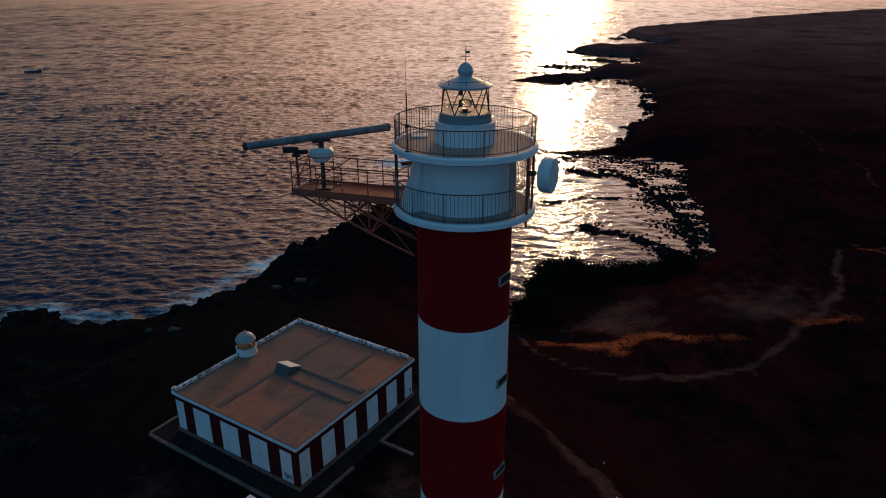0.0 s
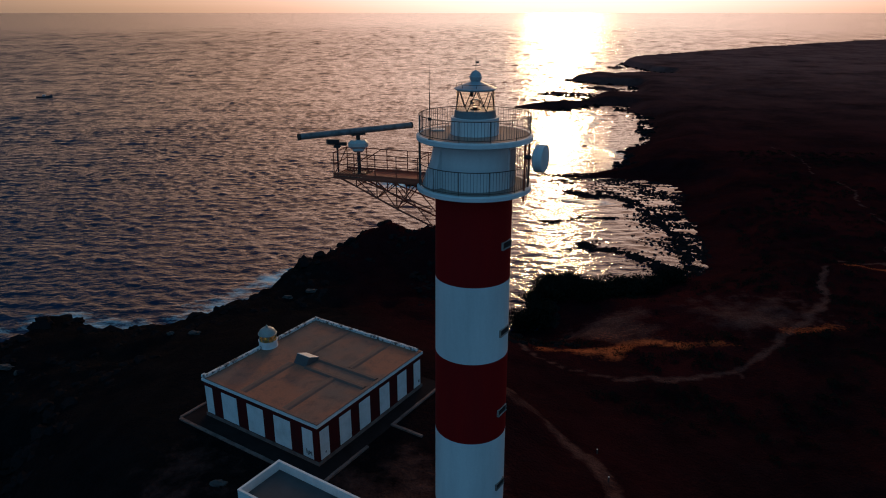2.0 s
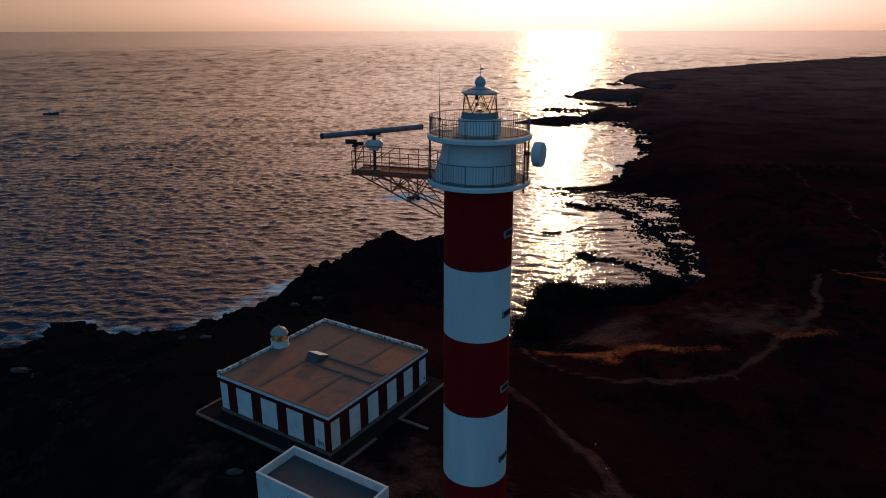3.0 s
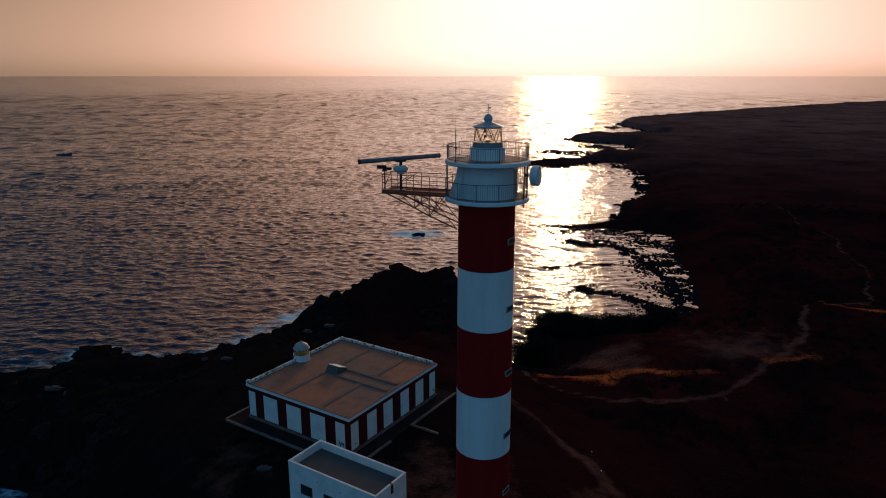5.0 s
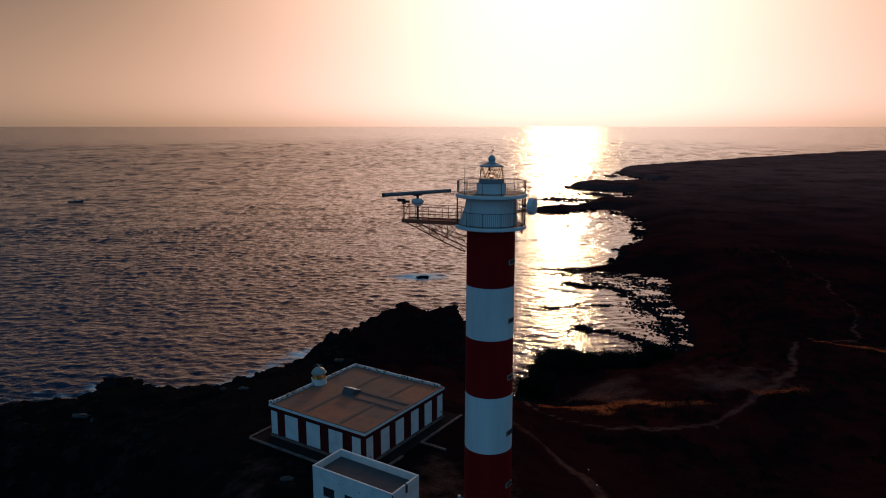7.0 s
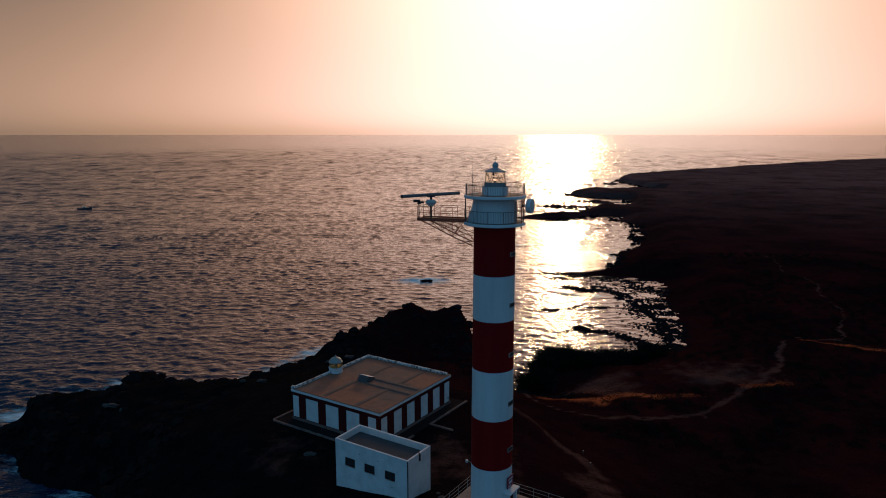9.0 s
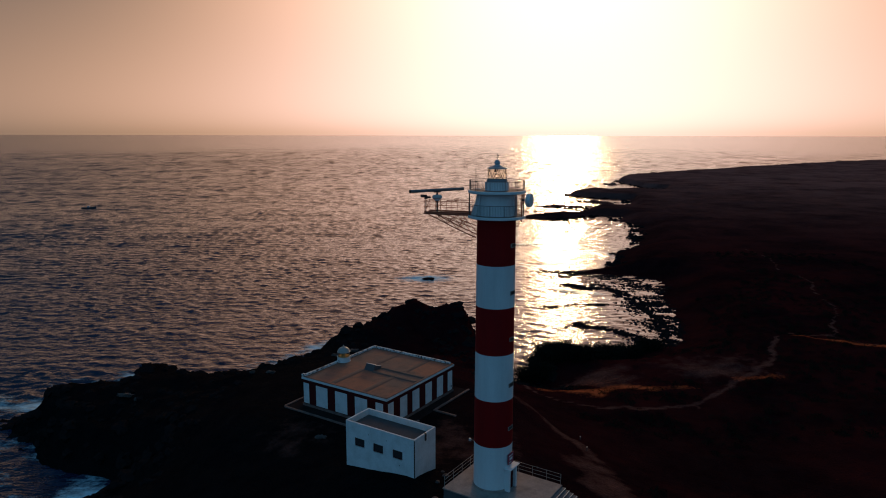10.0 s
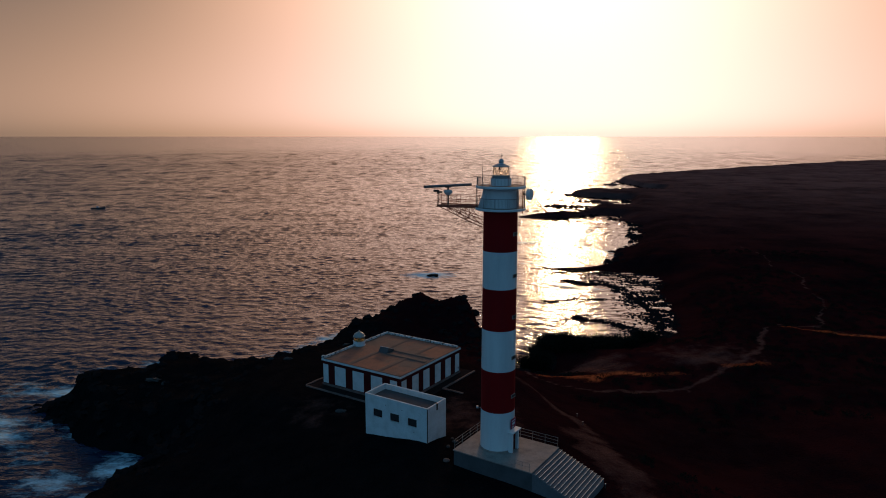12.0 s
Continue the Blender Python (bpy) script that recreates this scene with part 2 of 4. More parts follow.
def water_material():
    m, n, l, b = nodes("sea_water")
    w1 = noise_node(n, l, 0.20, 4, 0.6, stretch=(0.35, 1.3, 1))
    w2 = noise_node(n, l, 0.5, 3, 0.58, stretch=(0.5, 1.2, 1))
    w3 = noise_node(n, l, 2.8, 2, 0.5, stretch=(0.45, 1.2, 1))
    far, calm = n.new("ShaderNodeAttribute"), n.new("ShaderNodeAttribute")
    far.attribute_name, calm.attribute_name = "open_sea", "ripple"
    at = n.new("ShaderNodeAttribute")
    at.attribute_name = "foam"
    f1 = noise_node(n, l, 0.42, 9, 0.80, stretch=(0.6, 1.3, 1))
    s = n.new("ShaderNodeMath")
    s.operation = "MULTIPLY_ADD"
    l.new(f1.outputs["Fac"], s.inputs[0])
    s.inputs[1].default_value = 1.7
    l.new(at.outputs["Fac"], s.inputs[2])
    mask = ramp(n, l, s.outputs[0], 1.28, 1.72)
    deep = ramp(n, l, w1.outputs["Fac"], 0.3, 0.7, (0.009, 0.015, 0.040), (0.013, 0.020, 0.054))
    l.new(mix(n, l, mask.outputs["Color"], deep.outputs["Color"], (0.50, 0.80, 0.90)), b.inputs["Base Color"])
    swell = ramp(n, l, far.outputs["Fac"], 0.0, 1.0, (0.05,) * 3, (0.15,) * 3)
    l.new(mix(n, l, mask.outputs["Color"], swell.outputs["Color"], (0.7, 0.7, 0.7)), b.inputs["Roughness"])
    b.inputs["Specular Tint"].default_value = (0.77, 0.86, 1.0, 1.0)
    b.inputs["Specular IOR Level"].default_value = 0.39
    b.inputs["IOR"].default_value = 1.333
    prev = None
    for src, dist, strength in ((w1, 0.14, 1.0), (w2, 0.50, 1.0), (w3, 0.05, 1.0)):
        bp = n.new("ShaderNodeBump")
        bp.inputs["Strength"].default_value = strength
        reach = n.new("ShaderNodeMath")
        reach.operation = "MULTIPLY"
        reach.inputs[1].default_value = dist
        if src is w1:
            long = n.new("ShaderNodeMath")
            long.operation = "MULTIPLY_ADD"
            long.inputs[1].default_value = 2.2
            l.new(far.outputs["Fac"], long.inputs[0])
            l.new(calm.outputs["Fac"], long.inputs[2])
            l.new(long.outputs[0], reach.inputs[0])
        else:
            swollen = n.new("ShaderNodeMath")
            swollen.operation = "MULTIPLY_ADD"
            swollen.inputs[1].default_value = 0.5
            l.new(far.outputs["Fac"], swollen.inputs[0])
            l.new(calm.outputs["Fac"], swollen.inputs[2])
            l.new(swollen.outputs[0], reach.inputs[0])
        l.new(reach.outputs[0], bp.inputs["Distance"])
        l.new(src.outputs["Fac"], bp.inputs["Height"])
        if prev:
            l.new(prev.outputs[0], bp.inputs["Normal"])
        prev = bp
    l.new(prev.outputs[0], b.inputs["Normal"])
    return m


def roof_material():
    m, n, l, b = nodes("weathered_clay_screed")
    big = noise_node(n, l, 0.16, 3, 0.5)
    mid = noise_node(n, l, 0.9, 6, 0.7)
    fine = noise_node(n, l, 7.0, 5, 0.65)
    zone = ramp(n, l, big.outputs["Fac"], 0.40, 0.62, (0.215, 0.138, 0.108), (0.38, 0.150, 0.090))
    grime = ramp(n, l, mid.outputs["Fac"], 0.48, 0.72, (0, 0, 0), (0.75,) * 3)
    c = mix(n, l, grime.outputs["Color"], zone.outputs["Color"], (0.13, 0.090, 0.075))
    g = ramp(n, l, fine.outputs["Fac"], 0.3, 0.75, (0.75,) * 3, (1.1,) * 3)
    l.new(mix(n, l, 1.0, c, g.outputs["Color"], "MULTIPLY"), b.inputs["Base Color"])
    b.inputs["Roughness"].default_value = 0.9
    b.inputs["Specular IOR Level"].default_value = 0.2
    bp = n.new("ShaderNodeBump")
    bp.inputs["Strength"].default_value, bp.inputs["Distance"].default_value = 0.5, 0.03
    l.new(mid.outputs["Fac"], bp.inputs["Height"])
    l.new(bp.outputs[0], b.inputs["Normal"])
    return m


M_ROOF = roof_material()
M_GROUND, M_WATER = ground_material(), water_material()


# ---- mesh helpers ----
def mesh_of(name, bm, material, smooth=False):
    me = bpy.data.meshes.new(name)
    bmesh.ops.recalc_face_normals(bm, faces=bm.faces)
    bm.to_mesh(me)
    bm.free()
    me.materials.append(material)
    if smooth:
        me.shade_smooth()
        me.set_sharp_from_angle(angle=radians(35))
    return me


def part(name, bm, material, parent, label="", smooth=False):
    ob = new(name, bm if isinstance(bm, bpy.types.Mesh) else mesh_of(name, bm, material, smooth))
    ob.parent = parent
    if label:
        tagged(ob, label)
    return ob


def thing(name, at, label, category, turn=0.0, group="", kind=""):
    e = new(name)
    e.empty_display_size = 0.3
    e.matrix_world = pose(*at, 0, 0, turn)
    return tagged(e, label, category, group, kind)


def box(lo, hi, bevel=0.0, bm=None):
    bm = bm or bmesh.new()
    r = bmesh.ops.create_cube(bm, size=1.0)
    c = [(a + b) / 2 for a, b in zip(lo, hi)]
    d = [max(abs(b - a), 1e-4) for a, b in zip(lo, hi)]
    for v in r["verts"]:
        v.co = Vector((v.co.x * d[0] + c[0], v.co.y * d[1] + c[1], v.co.z * d[2] + c[2]))
    if bevel:
        es = list({e for v in r["verts"] for e in v.link_edges})
        bmesh.ops.bevel(bm, geom=es, offset=bevel, segments=1, affect="EDGES", profile=0.5)
    return bm


def rod(a, b, r, sides=8, bm=None, r2=None):
    bm = bm or bmesh.new()
    a, b = Vector(a), Vector(b)
    d = b - a
    m = Matrix.Translation((a + b) / 2) @ d.to_track_quat("Z", "Y").to_matrix().to_4x4()
    bmesh.ops.create_cone(bm, cap_ends=True, segments=sides, radius1=r, radius2=r if r2 is None else r2, depth=d.length, matrix=m)
    return bm


def lathe(profile, steps=64, a0=0.0, a1=360.0, bm=None, close=False):
    """Turn a profile of (radius, height) round the z axis."""
    bm = bm or bmesh.new()
    full = abs(a1 - a0) >= 359.9
    cols = []
    for k in range(steps if full else steps + 1):
        a = radians(a0 + (a1 - a0) * k / steps)
        cols.append([bm.verts.new((r * math.cos(a), r * math.sin(a), z)) for r, z in profile])
    m = len(profile)
    for k in range(steps):
        p, q = cols[k], cols[(k + 1) % len(cols)]
        for i in range(m if close else m - 1):
            j = (i + 1) % m
            bm.faces.new((p[i], q[i], q[j], p[j]))
    if close and not full:
        bm.faces.new(cols[0])
        bm.faces.new(cols[-1][::-1])
    bmesh.ops.remove_doubles(bm, verts=bm.verts, dist=1e-5)
    return bm


def ring_tube(radius, z, r, steps=72, a0=0.0, a1=360.0):
    prof = [(radius + r * math.cos(radians(t)), z + r * math.sin(radians(t))) for t in range(0, 360, 60)]
    return lathe(prof, steps, a0, a1, close=True)


def polar(radius, deg, z):
    return (radius * math.cos(radians(deg)), radius * math.sin(radians(deg)), z)


# ---- noise on arrays ----
def hashed(ix, iy, seed):
    h = (ix.astype(np.int64) * 374761393 + iy.astype(np.int64) * 668265263 + seed * 1442695041) & 0x7FFFFFFF
    h = ((h ^ (h >> 13)) * 1274126177) & 0x7FFFFFFF
    return ((h ^ (h >> 16)) & 0xFFFF) / 65535.0


def vnoise(x, y, size, seed=0):
    x, y = x / size, y / size
    ix, iy = np.floor(x), np.floor(y)
    fx, fy = x - ix, y - iy
    fx, fy = fx * fx * (3 - 2 * fx), fy * fy * (3 - 2 * fy)
    a, b = hashed(ix, iy, seed), hashed(ix + 1, iy, seed)
    c, d = hashed(ix, iy + 1, seed), hashed(ix + 1, iy + 1, seed)
    return (a * (1 - fx) + b * fx) * (1 - fy) + (c * (1 - fx) + d * fx) * fy


def fbm(x, y, size, octaves=4, seed=0):
    out, amp, total = 0, 1.0, 0.0
    for k in range(octaves):
        out = out + amp * (vnoise(x + 17.3 * k, y - 9.1 * k, size / 2**k, seed + k) - 0.5)
        total += amp
        amp *= 0.55
    return out / total * 2


def step01(v, lo, hi):
    t = np.clip((v - lo) / (hi - lo), 0, 1)
    return t * t * (3 - 2 * t)


def graded(lo, hi, step, start, end, growth):
    """Grid lines: even between lo and hi, then wider and wider out to start and end."""
    mid = list(np.arange(lo, hi + step / 2, step))
    s, v, right = step, mid[-1], []
    while v < end:
        s *= growth
        v += s
        right.append(v)
    s, v, left = step, mid[0], []
    while v > start:
        s *= growth
        v -= s
        left.append(v)
    return np.array(left[::-1] + mid + right)


def sheet(name, xs, ys, height, material):
    gx, gy = np.meshgrid(xs, ys)
    gx, gy = gx.ravel(), gy.ravel()
    z = height(gx, gy)
    nx, ny = len(xs), len(ys)
    i = (np.arange(ny - 1)[:, None] * nx + np.arange(nx - 1)[None, :]).ravel()
    faces = np.stack([i, i + 1, i + nx + 1, i + nx], 1)
    me = bpy.data.meshes.new(name)
    me.vertices.add(len(gx))
    me.vertices.foreach_set("co", np.stack([gx, gy, z], 1).astype(np.float32).ravel())
    me.loops.add(faces.size)
    me.loops.foreach_set("vertex_index", faces.astype(np.int32).ravel())
    me.polygons.add(len(faces))
    me.polygons.foreach_set("loop_start", (np.arange(len(faces)) * 4).astype(np.int32))
    me.update(calc_edges=True)
    me.shade_smooth()
    me.materials.append(material)
    return new(name, me), gx, gy, z


def attribute(ob, name, values):
    a = ob.data.attributes.new(name, "FLOAT", "POINT")
    a.data.foreach_set("value", np.asarray(values, np.float32))


# ---- the lie of the land ----
COAST = [(-90, -1500), (-72, -120), (-60, -10), (-58, 25), (-49, 29.5), (-48, 33), (-62, 36.5), (-68, 39), (-74, 48), (-86, 57), (-79, 60), (-71, 61), (-65, 70), (-59, 71),
         (-54, 67), (-49, 68), (-44, 75), (-36, 89), (-29, 101), (-20, 111), (-8, 113), (3.5, 110), (6, 95), (8, 78), (15.5, 78.5)]
# the cove with its reef, and the long low spits beyond it
COAST += [(18, 92), (24, 97), (33, 95), (38, 96), (43, 100), (47, 104), (51, 102), (56, 106), (60, 118), (63, 134), (67, 154), (73, 170), (74, 182), (66, 189)]
COAST += [(58, 190), (47, 193), (47, 198), (59, 206), (64, 212), (67, 224), (75, 246), (84, 253), (89, 267), (92, 283), (100, 309), (104, 332), (101, 350)]
COAST += [(104, 367), (87, 371), (74, 360), (67, 353), (58, 357), (46, 361), (37, 369), (48, 377), (66, 386), (80, 388), (90, 398), (91, 418), (102, 426)]
COAST += [(127, 422), (130, 440), (136, 468), (142, 484), (118, 497), (108, 508), (101, 526), (120, 542), (150, 553), (174, 556), (186, 541), (203, 582)]
COAST += [(194, 606), (189, 631), (186, 660), (184, 688), (206, 736), (290, 800), (450, 960), (690, 1150), (1300, 1480), (2300, 1700), (2300, -1500)]
ISLES = [[(66, 430), (76, 423), (91, 426), (92, 434), (77, 435)], [(102, 467), (109, 455), (118, 450), (124, 458), (112, 471)], [(163, 648), (170, 640), (176, 646), (168, 654)]]
REEFS = [  # width and line of the rock ribs just awash in the cove
    (2.4, [(33, 123), (36, 120), (40, 120), (44, 114), (48, 106)]),
    (0.7, [(24, 142), (31, 143), (39, 146), (47, 146)]),
    (3.0, [(39, 174), (44, 170), (50, 171), (54, 163), (57, 154), (61, 146)]),
    (1.2, [(52, 160), (58, 140), (56, 122), (52, 108)]),
]


def to_line(x, y, pts, closed=False):
    best = np.full(x.shape, 1e9)
    for (ax, ay), (bx, by) in zip(pts, pts[1:] + (pts[:1] if closed else [])):
        dx, dy = bx - ax, by - ay
        t = np.clip(((x - ax) * dx + (y - ay) * dy) / (dx * dx + dy * dy + 1e-9), 0, 1)
        best = np.minimum(best, np.hypot(x - ax - t * dx, y - ay - t * dy))
    return best


def inland(x, y):
    """Metres from the shore line, positive on land."""
    wx = x + 3.0 * fbm(x, y, 16, 4, 5) + 2.5 * fbm(x, y, 70, 2, 8) * step01(y, 220, 420)
    wy = y + 3.0 * fbm(x, y, 16, 4, 6) + 2.5 * fbm(x, y, 70, 2, 9) * step01(y, 220, 420)
    best = np.full(x.shape, -1e9)
    for ring in [COAST] + ISLES:
        inside = np.zeros(x.shape, bool)
        for (ax, ay), (bx, by) in zip(ring, ring[1:] + ring[:1]):
            if ay != by:
                inside ^= ((ay > wy) != (by > wy)) & (wx < (bx - ax) * (wy - ay) / (by - ay) + ax)
        d = to_line(wx, wy, ring, True)
        best = np.maximum(best, np.where(inside, d, -d))
    return best


def reef_mask(x, y):
    """One on the rock ribs that break the surface of the cove, nothing in open water."""
    px, py = x + 2.2 * fbm(x, y, 7, 3, 12), y + 2.2 * fbm(x, y, 7, 3, 13)
    out = np.zeros(x.shape)
    for w, line in REEFS:
        out = np.maximum(out, np.exp(-(to_line(px, py, line) / w) ** 2))
    return out


def bump_at(x, y, cx, cy, sx, sy, h):
    return h * np.exp(-(((x - cx) / sx) ** 2 + ((y - cy) / sy) ** 2))


def plateau(x, y):
    """The ground before the sea cuts into it."""
    ax, ay, bx, by = 2.0, -6.0, -20.0, 34.0
    t = np.clip(((x - ax) * (bx - ax) + (y - ay) * (by - ay)) / ((bx - ax) ** 2 + (by - ay) ** 2), 0, 1)
    d = np.hypot(x - ax - t * (bx - ax), y - ay - t * (by - ay))
    g = -1.8 - 1.2 * t - 12.3 * (1 - np.exp(-(np.maximum(d - 5, 0) / 26) ** 2))
    g = g + 1.2 * step01(x, 25, 60)
    g = g + bump_at(x, y, -62, 57, 15, 12, 2.9) + bump_at(x, y, -61.5, 67, 4.5, 5, 2.6) + bump_at(x, y, -76, 57, 6, 4, 1.6) + bump_at(x, y, -52, 66, 6, 5, -1.2) + bump_at(x, y, -55, 23, 12, 7, -4.0)
    g = g + bump_at(x, y, -14, 103, 9, 9, 5.8) + bump_at(x, y, -1.0, 103, 5.5, 7, 5.8) + bump_at(x, y, -24, 93, 9, 8, 2.6)
    g = g + bump_at(x, y, 14, 90, 5, 6, -2.2)
    a, b = (x + 11.92) * 0.5432 + (y - 17.98) * 0.8396, -(x + 11.92) * 0.8396 + (y - 17.98) * 0.5432
    yard = 1 - step01(np.hypot(np.maximum(np.abs(a - 7.5) - 10.5, 0), np.maximum(np.abs(b - 6) - 11, 0)), 0, 11)
    g = g * (1 - yard) + (-2.86) * yard
    g = g + bump_at(x, y, 10, -6, 6, 6, -1.1) + bump_at(x, y, -8.5, 3.5, 5, 5, 1.0) + bump_at(x, y, -15, 7, 4, 4, 0.35)
    return g


def ground_height(x, y):
    s = inland(x, y)
    near = np.hypot((x + 8) / 30, (y - 17) / 34)
    rough = step01(near, 0.75, 1.5)
    west = 1 - step01(x, 0, 16)
    g = plateau(x, y)
    g = g + rough * (west * (2.4 * fbm(x, y, 12, 5, 21) + 1.6 * (0.35 - np.abs(fbm(x, y, 5, 3, 31)))) + (1 - west) * (0.9 * fbm(x, y, 14, 4, 41) + 0.35 * fbm(x, y, 3, 3, 44)))
    g = g + 2.2 * fbm(x, y, 160, 3, 51) * step01(y, 200, 420)
    wide = 5.0 + 15.0 * (1 - west) * (1 - step01(y, 300, 600))
    up = step01(s, -0.5, wide)
    z = SEA + (np.maximum(g, SEA + 0.6) - SEA) * up + 0.5 * fbm(x, y, 4, 3, 61) * up * (1 - up) * 4
    reef = reef_mask(x, y)
    low = SEA - np.clip(-s * 0.35, 0.25, 5) * (1 - reef) + reef * (-0.85 + 1.3 * fbm(x, y * 1.3, 2.6, 3, 71))
    return np.where(s > -0.5, np.maximum(z, low), low)


TRACKS = [  # width and line of the footpaths
    (0.62, [(9, 62), (11, 58), (16, 53), (23, 51), (34, 52), (41, 54), (49, 61), (60, 72), (67, 80), (72, 90), (75, 95)]),
    (0.42, [(90, 98), (97, 110), (105, 124), (107, 138), (114, 153), (116, 168)]),
    (0.3, [(114, 174), (121, 196), (121, 224)]),
    (1.1, [(3, 40), (4.5, 35), (6, 31.7), (10, 29.3), (13.5, 25.6), (14, 20), (13, 12)]),
    (2.6, [(12, 14), (13, 7), (14.5, 0), (15.5, -9), (16, -16)]),
    (0.7, [(80, 99), (88, 97), (92, 88), (98, 82)]),
    (0.35, [(40.8, 54), (41.5, 48.5)]),
    (5.0, [(412, 649), (470, 652), (560, 655)]),
]


def dirt_mask(x, y):
    out = np.zeros(x.shape)
    for w, line in TRACKS:
        d = to_line(x + 1.3 * fbm(x, y, 5, 3, 81), y + 1.3 * fbm(x, y, 5, 3, 82), line)
        out = np.maximum(out, (0.75 if 2 < w < 4 else 1.0) * (0.65 + 0.35 * fbm(x, y, 7, 3, 83)) * (1 - step01(d, w * 0.5, w * 2.0)))
    out = np.maximum(out, bump_at(x, y, 28, 71, 9, 8, 0.78) * (0.9 + 0.8 * fbm(x, y, 9, 4, 78)))
    out = np.maximum(out, bump_at(x, y, 50, 74, 16, 12, 0.50) * (0.9 + 0.9 * fbm(x, y, 10, 4, 79)))
    out = np.maximum(out, bump_at(x, y, -3, 14, 10, 9, 0.52) * (0.9 + 0.5 * fbm(x, y, 5, 3, 69)))
    out = np.maximum(out, bump_at(x, y, -23, 17, 6, 6, 0.50) * (0.8 + 0.9 * fbm(x, y, 6, 3, 80)))
    return out


def clay_mask(x, y):
    d = to_line(x + 2.0 * fbm(x, y, 6, 4, 84), y + 2.0 * fbm(x, y, 6, 4, 85), [(15, 61), (18, 60), (20, 58.9), (24, 59.0), (26, 61), (28, 63.2), (32, 64.2), (35, 63.2), (39.5, 63.6), (43, 62)])
    e = to_line(x + 2.0 * fbm(x, y, 6, 4, 86), y + 2.0 * fbm(x, y, 6, 4, 87), [(79, 97), (86, 93), (92, 86), (98, 84)])
    f = to_line(x + 3.0 * fbm(x, y, 8, 4, 88), y + 3.0 * fbm(x, y, 8, 4, 89), [(52, 66), (56, 65), (61, 67.5), (66, 68)])
    out = (0.74 + 0.8 * fbm(x, y, 4, 3, 73)) * np.exp(-(d / (1.1 + 0.4 * (1 - step01(x, 22, 34)))) ** 2)
    out = np.maximum(out, (0.42 + 0.5 * fbm(x, y, 5, 3, 74)) * np.exp(-(e / 1.4) ** 2))
    out = np.maximum(out, (0.34 + 0.5 * fbm(x, y, 4, 3, 75)) * np.exp(-(f / 1.5) ** 2))
    return np.maximum(out, bump_at(x, y, 28, 68, 11, 6, 0.22) + 0.15 * fbm(x, y, 6, 3, 76) * step01(x, 12, 30))


gxs = graded(-95, 120, 1.15, -320, 2300, 1.016)
gys = graded(0, 215, 1.15, -1500, 1700, 1.012)
gys = gys[(gys > 0) | (np.arange(len(gys)) % 3 == 0)]
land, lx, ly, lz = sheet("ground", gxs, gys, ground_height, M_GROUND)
tagged(land, "dark volcanic ground with scrub and pale footpaths above the sea", "ground", kind="structure")
attribute(land, "dirt", dirt_mask(lx, ly))
attribute(land, "clay", clay_mask(lx, ly))
# weight of the painted haze, growing towards the far land
attribute(land, "far_haze", step01(ly + 0.35 * lx, 180, 800))
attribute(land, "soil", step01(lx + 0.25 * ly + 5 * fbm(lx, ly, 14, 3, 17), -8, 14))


# ---- the sea ----
WAVES = []
for k in range(120):
    length = 1.5 * (20 ** (k / 119))
    WAVES.append((length, radians(random.gauss(82, 36)), random.uniform(0, 6.28), 0.0058 if length < 3.5 else 0.0048 if length < 6 else 0.0036))
CRESTS = [[(72, 357), (78, 343), (78, 322), (70, 299)], [(63, 276), (59, 261), (60, 249), (66, 238), (67, 226)], [(26, 205), (38, 212), (47, 213)], [(33, 164), (45, 160)], [(10, 250), (24, 262), (40, 262)]]


def sea_height(x, y):
    z = np.zeros(x.shape)
    px, py = x + 3 * fbm(x, y, 30, 2, 90), y + 3 * fbm(x, y, 30, 2, 92)
    gusts = 0.95 + 0.5 * fbm(x, y * 1.6, 55, 4, 95)
    r = np.hypot(x, y)
    power = np.full(x.shape, 1e-9)
    mesh = 0.5 + 0.0055 * np.maximum(y - 170, 0) + 0.05 * np.maximum(30 - y, 0) + 0.25 * np.maximum(np.abs(x + 15) - 110, 0) * 0.018
    for length, way, phase, slope in WAVES:
        k = 2 * math.pi / length
        seen = 1 - step01(mesh, length / 2.8, length / 1.6)
        if length > 6:
            seen = seen * (0.18 + 0.82 * step01(r, 30 * length, 75 * length))
        power = power + (seen * slope) ** 2
        z = z + seen * slope * length * np.sin(k * (px * math.cos(way) + py * math.sin(way)) + phase)
    z = z * np.clip(np.sqrt(0.0016 / power), 0.8, 1.6)
    z = z * gusts * (0.5 + 0.5 * step01(np.hypot((x - 52) / 45, (y - 200) / 110), 0.8, 1.3))
    z = z + 0.5 * np.maximum(z, 0) ** 2
    for line in CRESTS:
        d = to_line(x + 2 * fbm(x, y, 9, 3, 15), y + 3 * fbm(x, y, 9, 3, 16), line)
        z = z + 0.32 * np.exp(-(d / 2.2) ** 2)
    return SEA + z + 33.0 * (np.clip(np.hypot(x, y + 30) - 1400, 0, 3480) / 3500) ** 2


sxs = graded(-110, 80, 0.8, -4800, 4800, 1.018)
sys_ = graded(30, 170, 0.5, -4800, 4800, 1.0055)
sys_ = np.concatenate([-np.geomspace(4800, 2, 70) + 30, sys_[sys_ > 29.9]])
sea, wx_, wy_, wz_ = sheet("water", sxs, sys_, sea_height, M_WATER)
tagged(sea, "dark rippled sea with foam along the rocks, lit by a low sun", "sea", kind="structure")
shore = inland(wx_, wy_)
foam = 0.74 * np.exp(-np.maximum(-shore - 9, 0) / 5.0) * (1 - step01(wx_, -12, 6)) * (0.60 + 1.1 * fbm(wx_, wy_, 17, 3, 19))
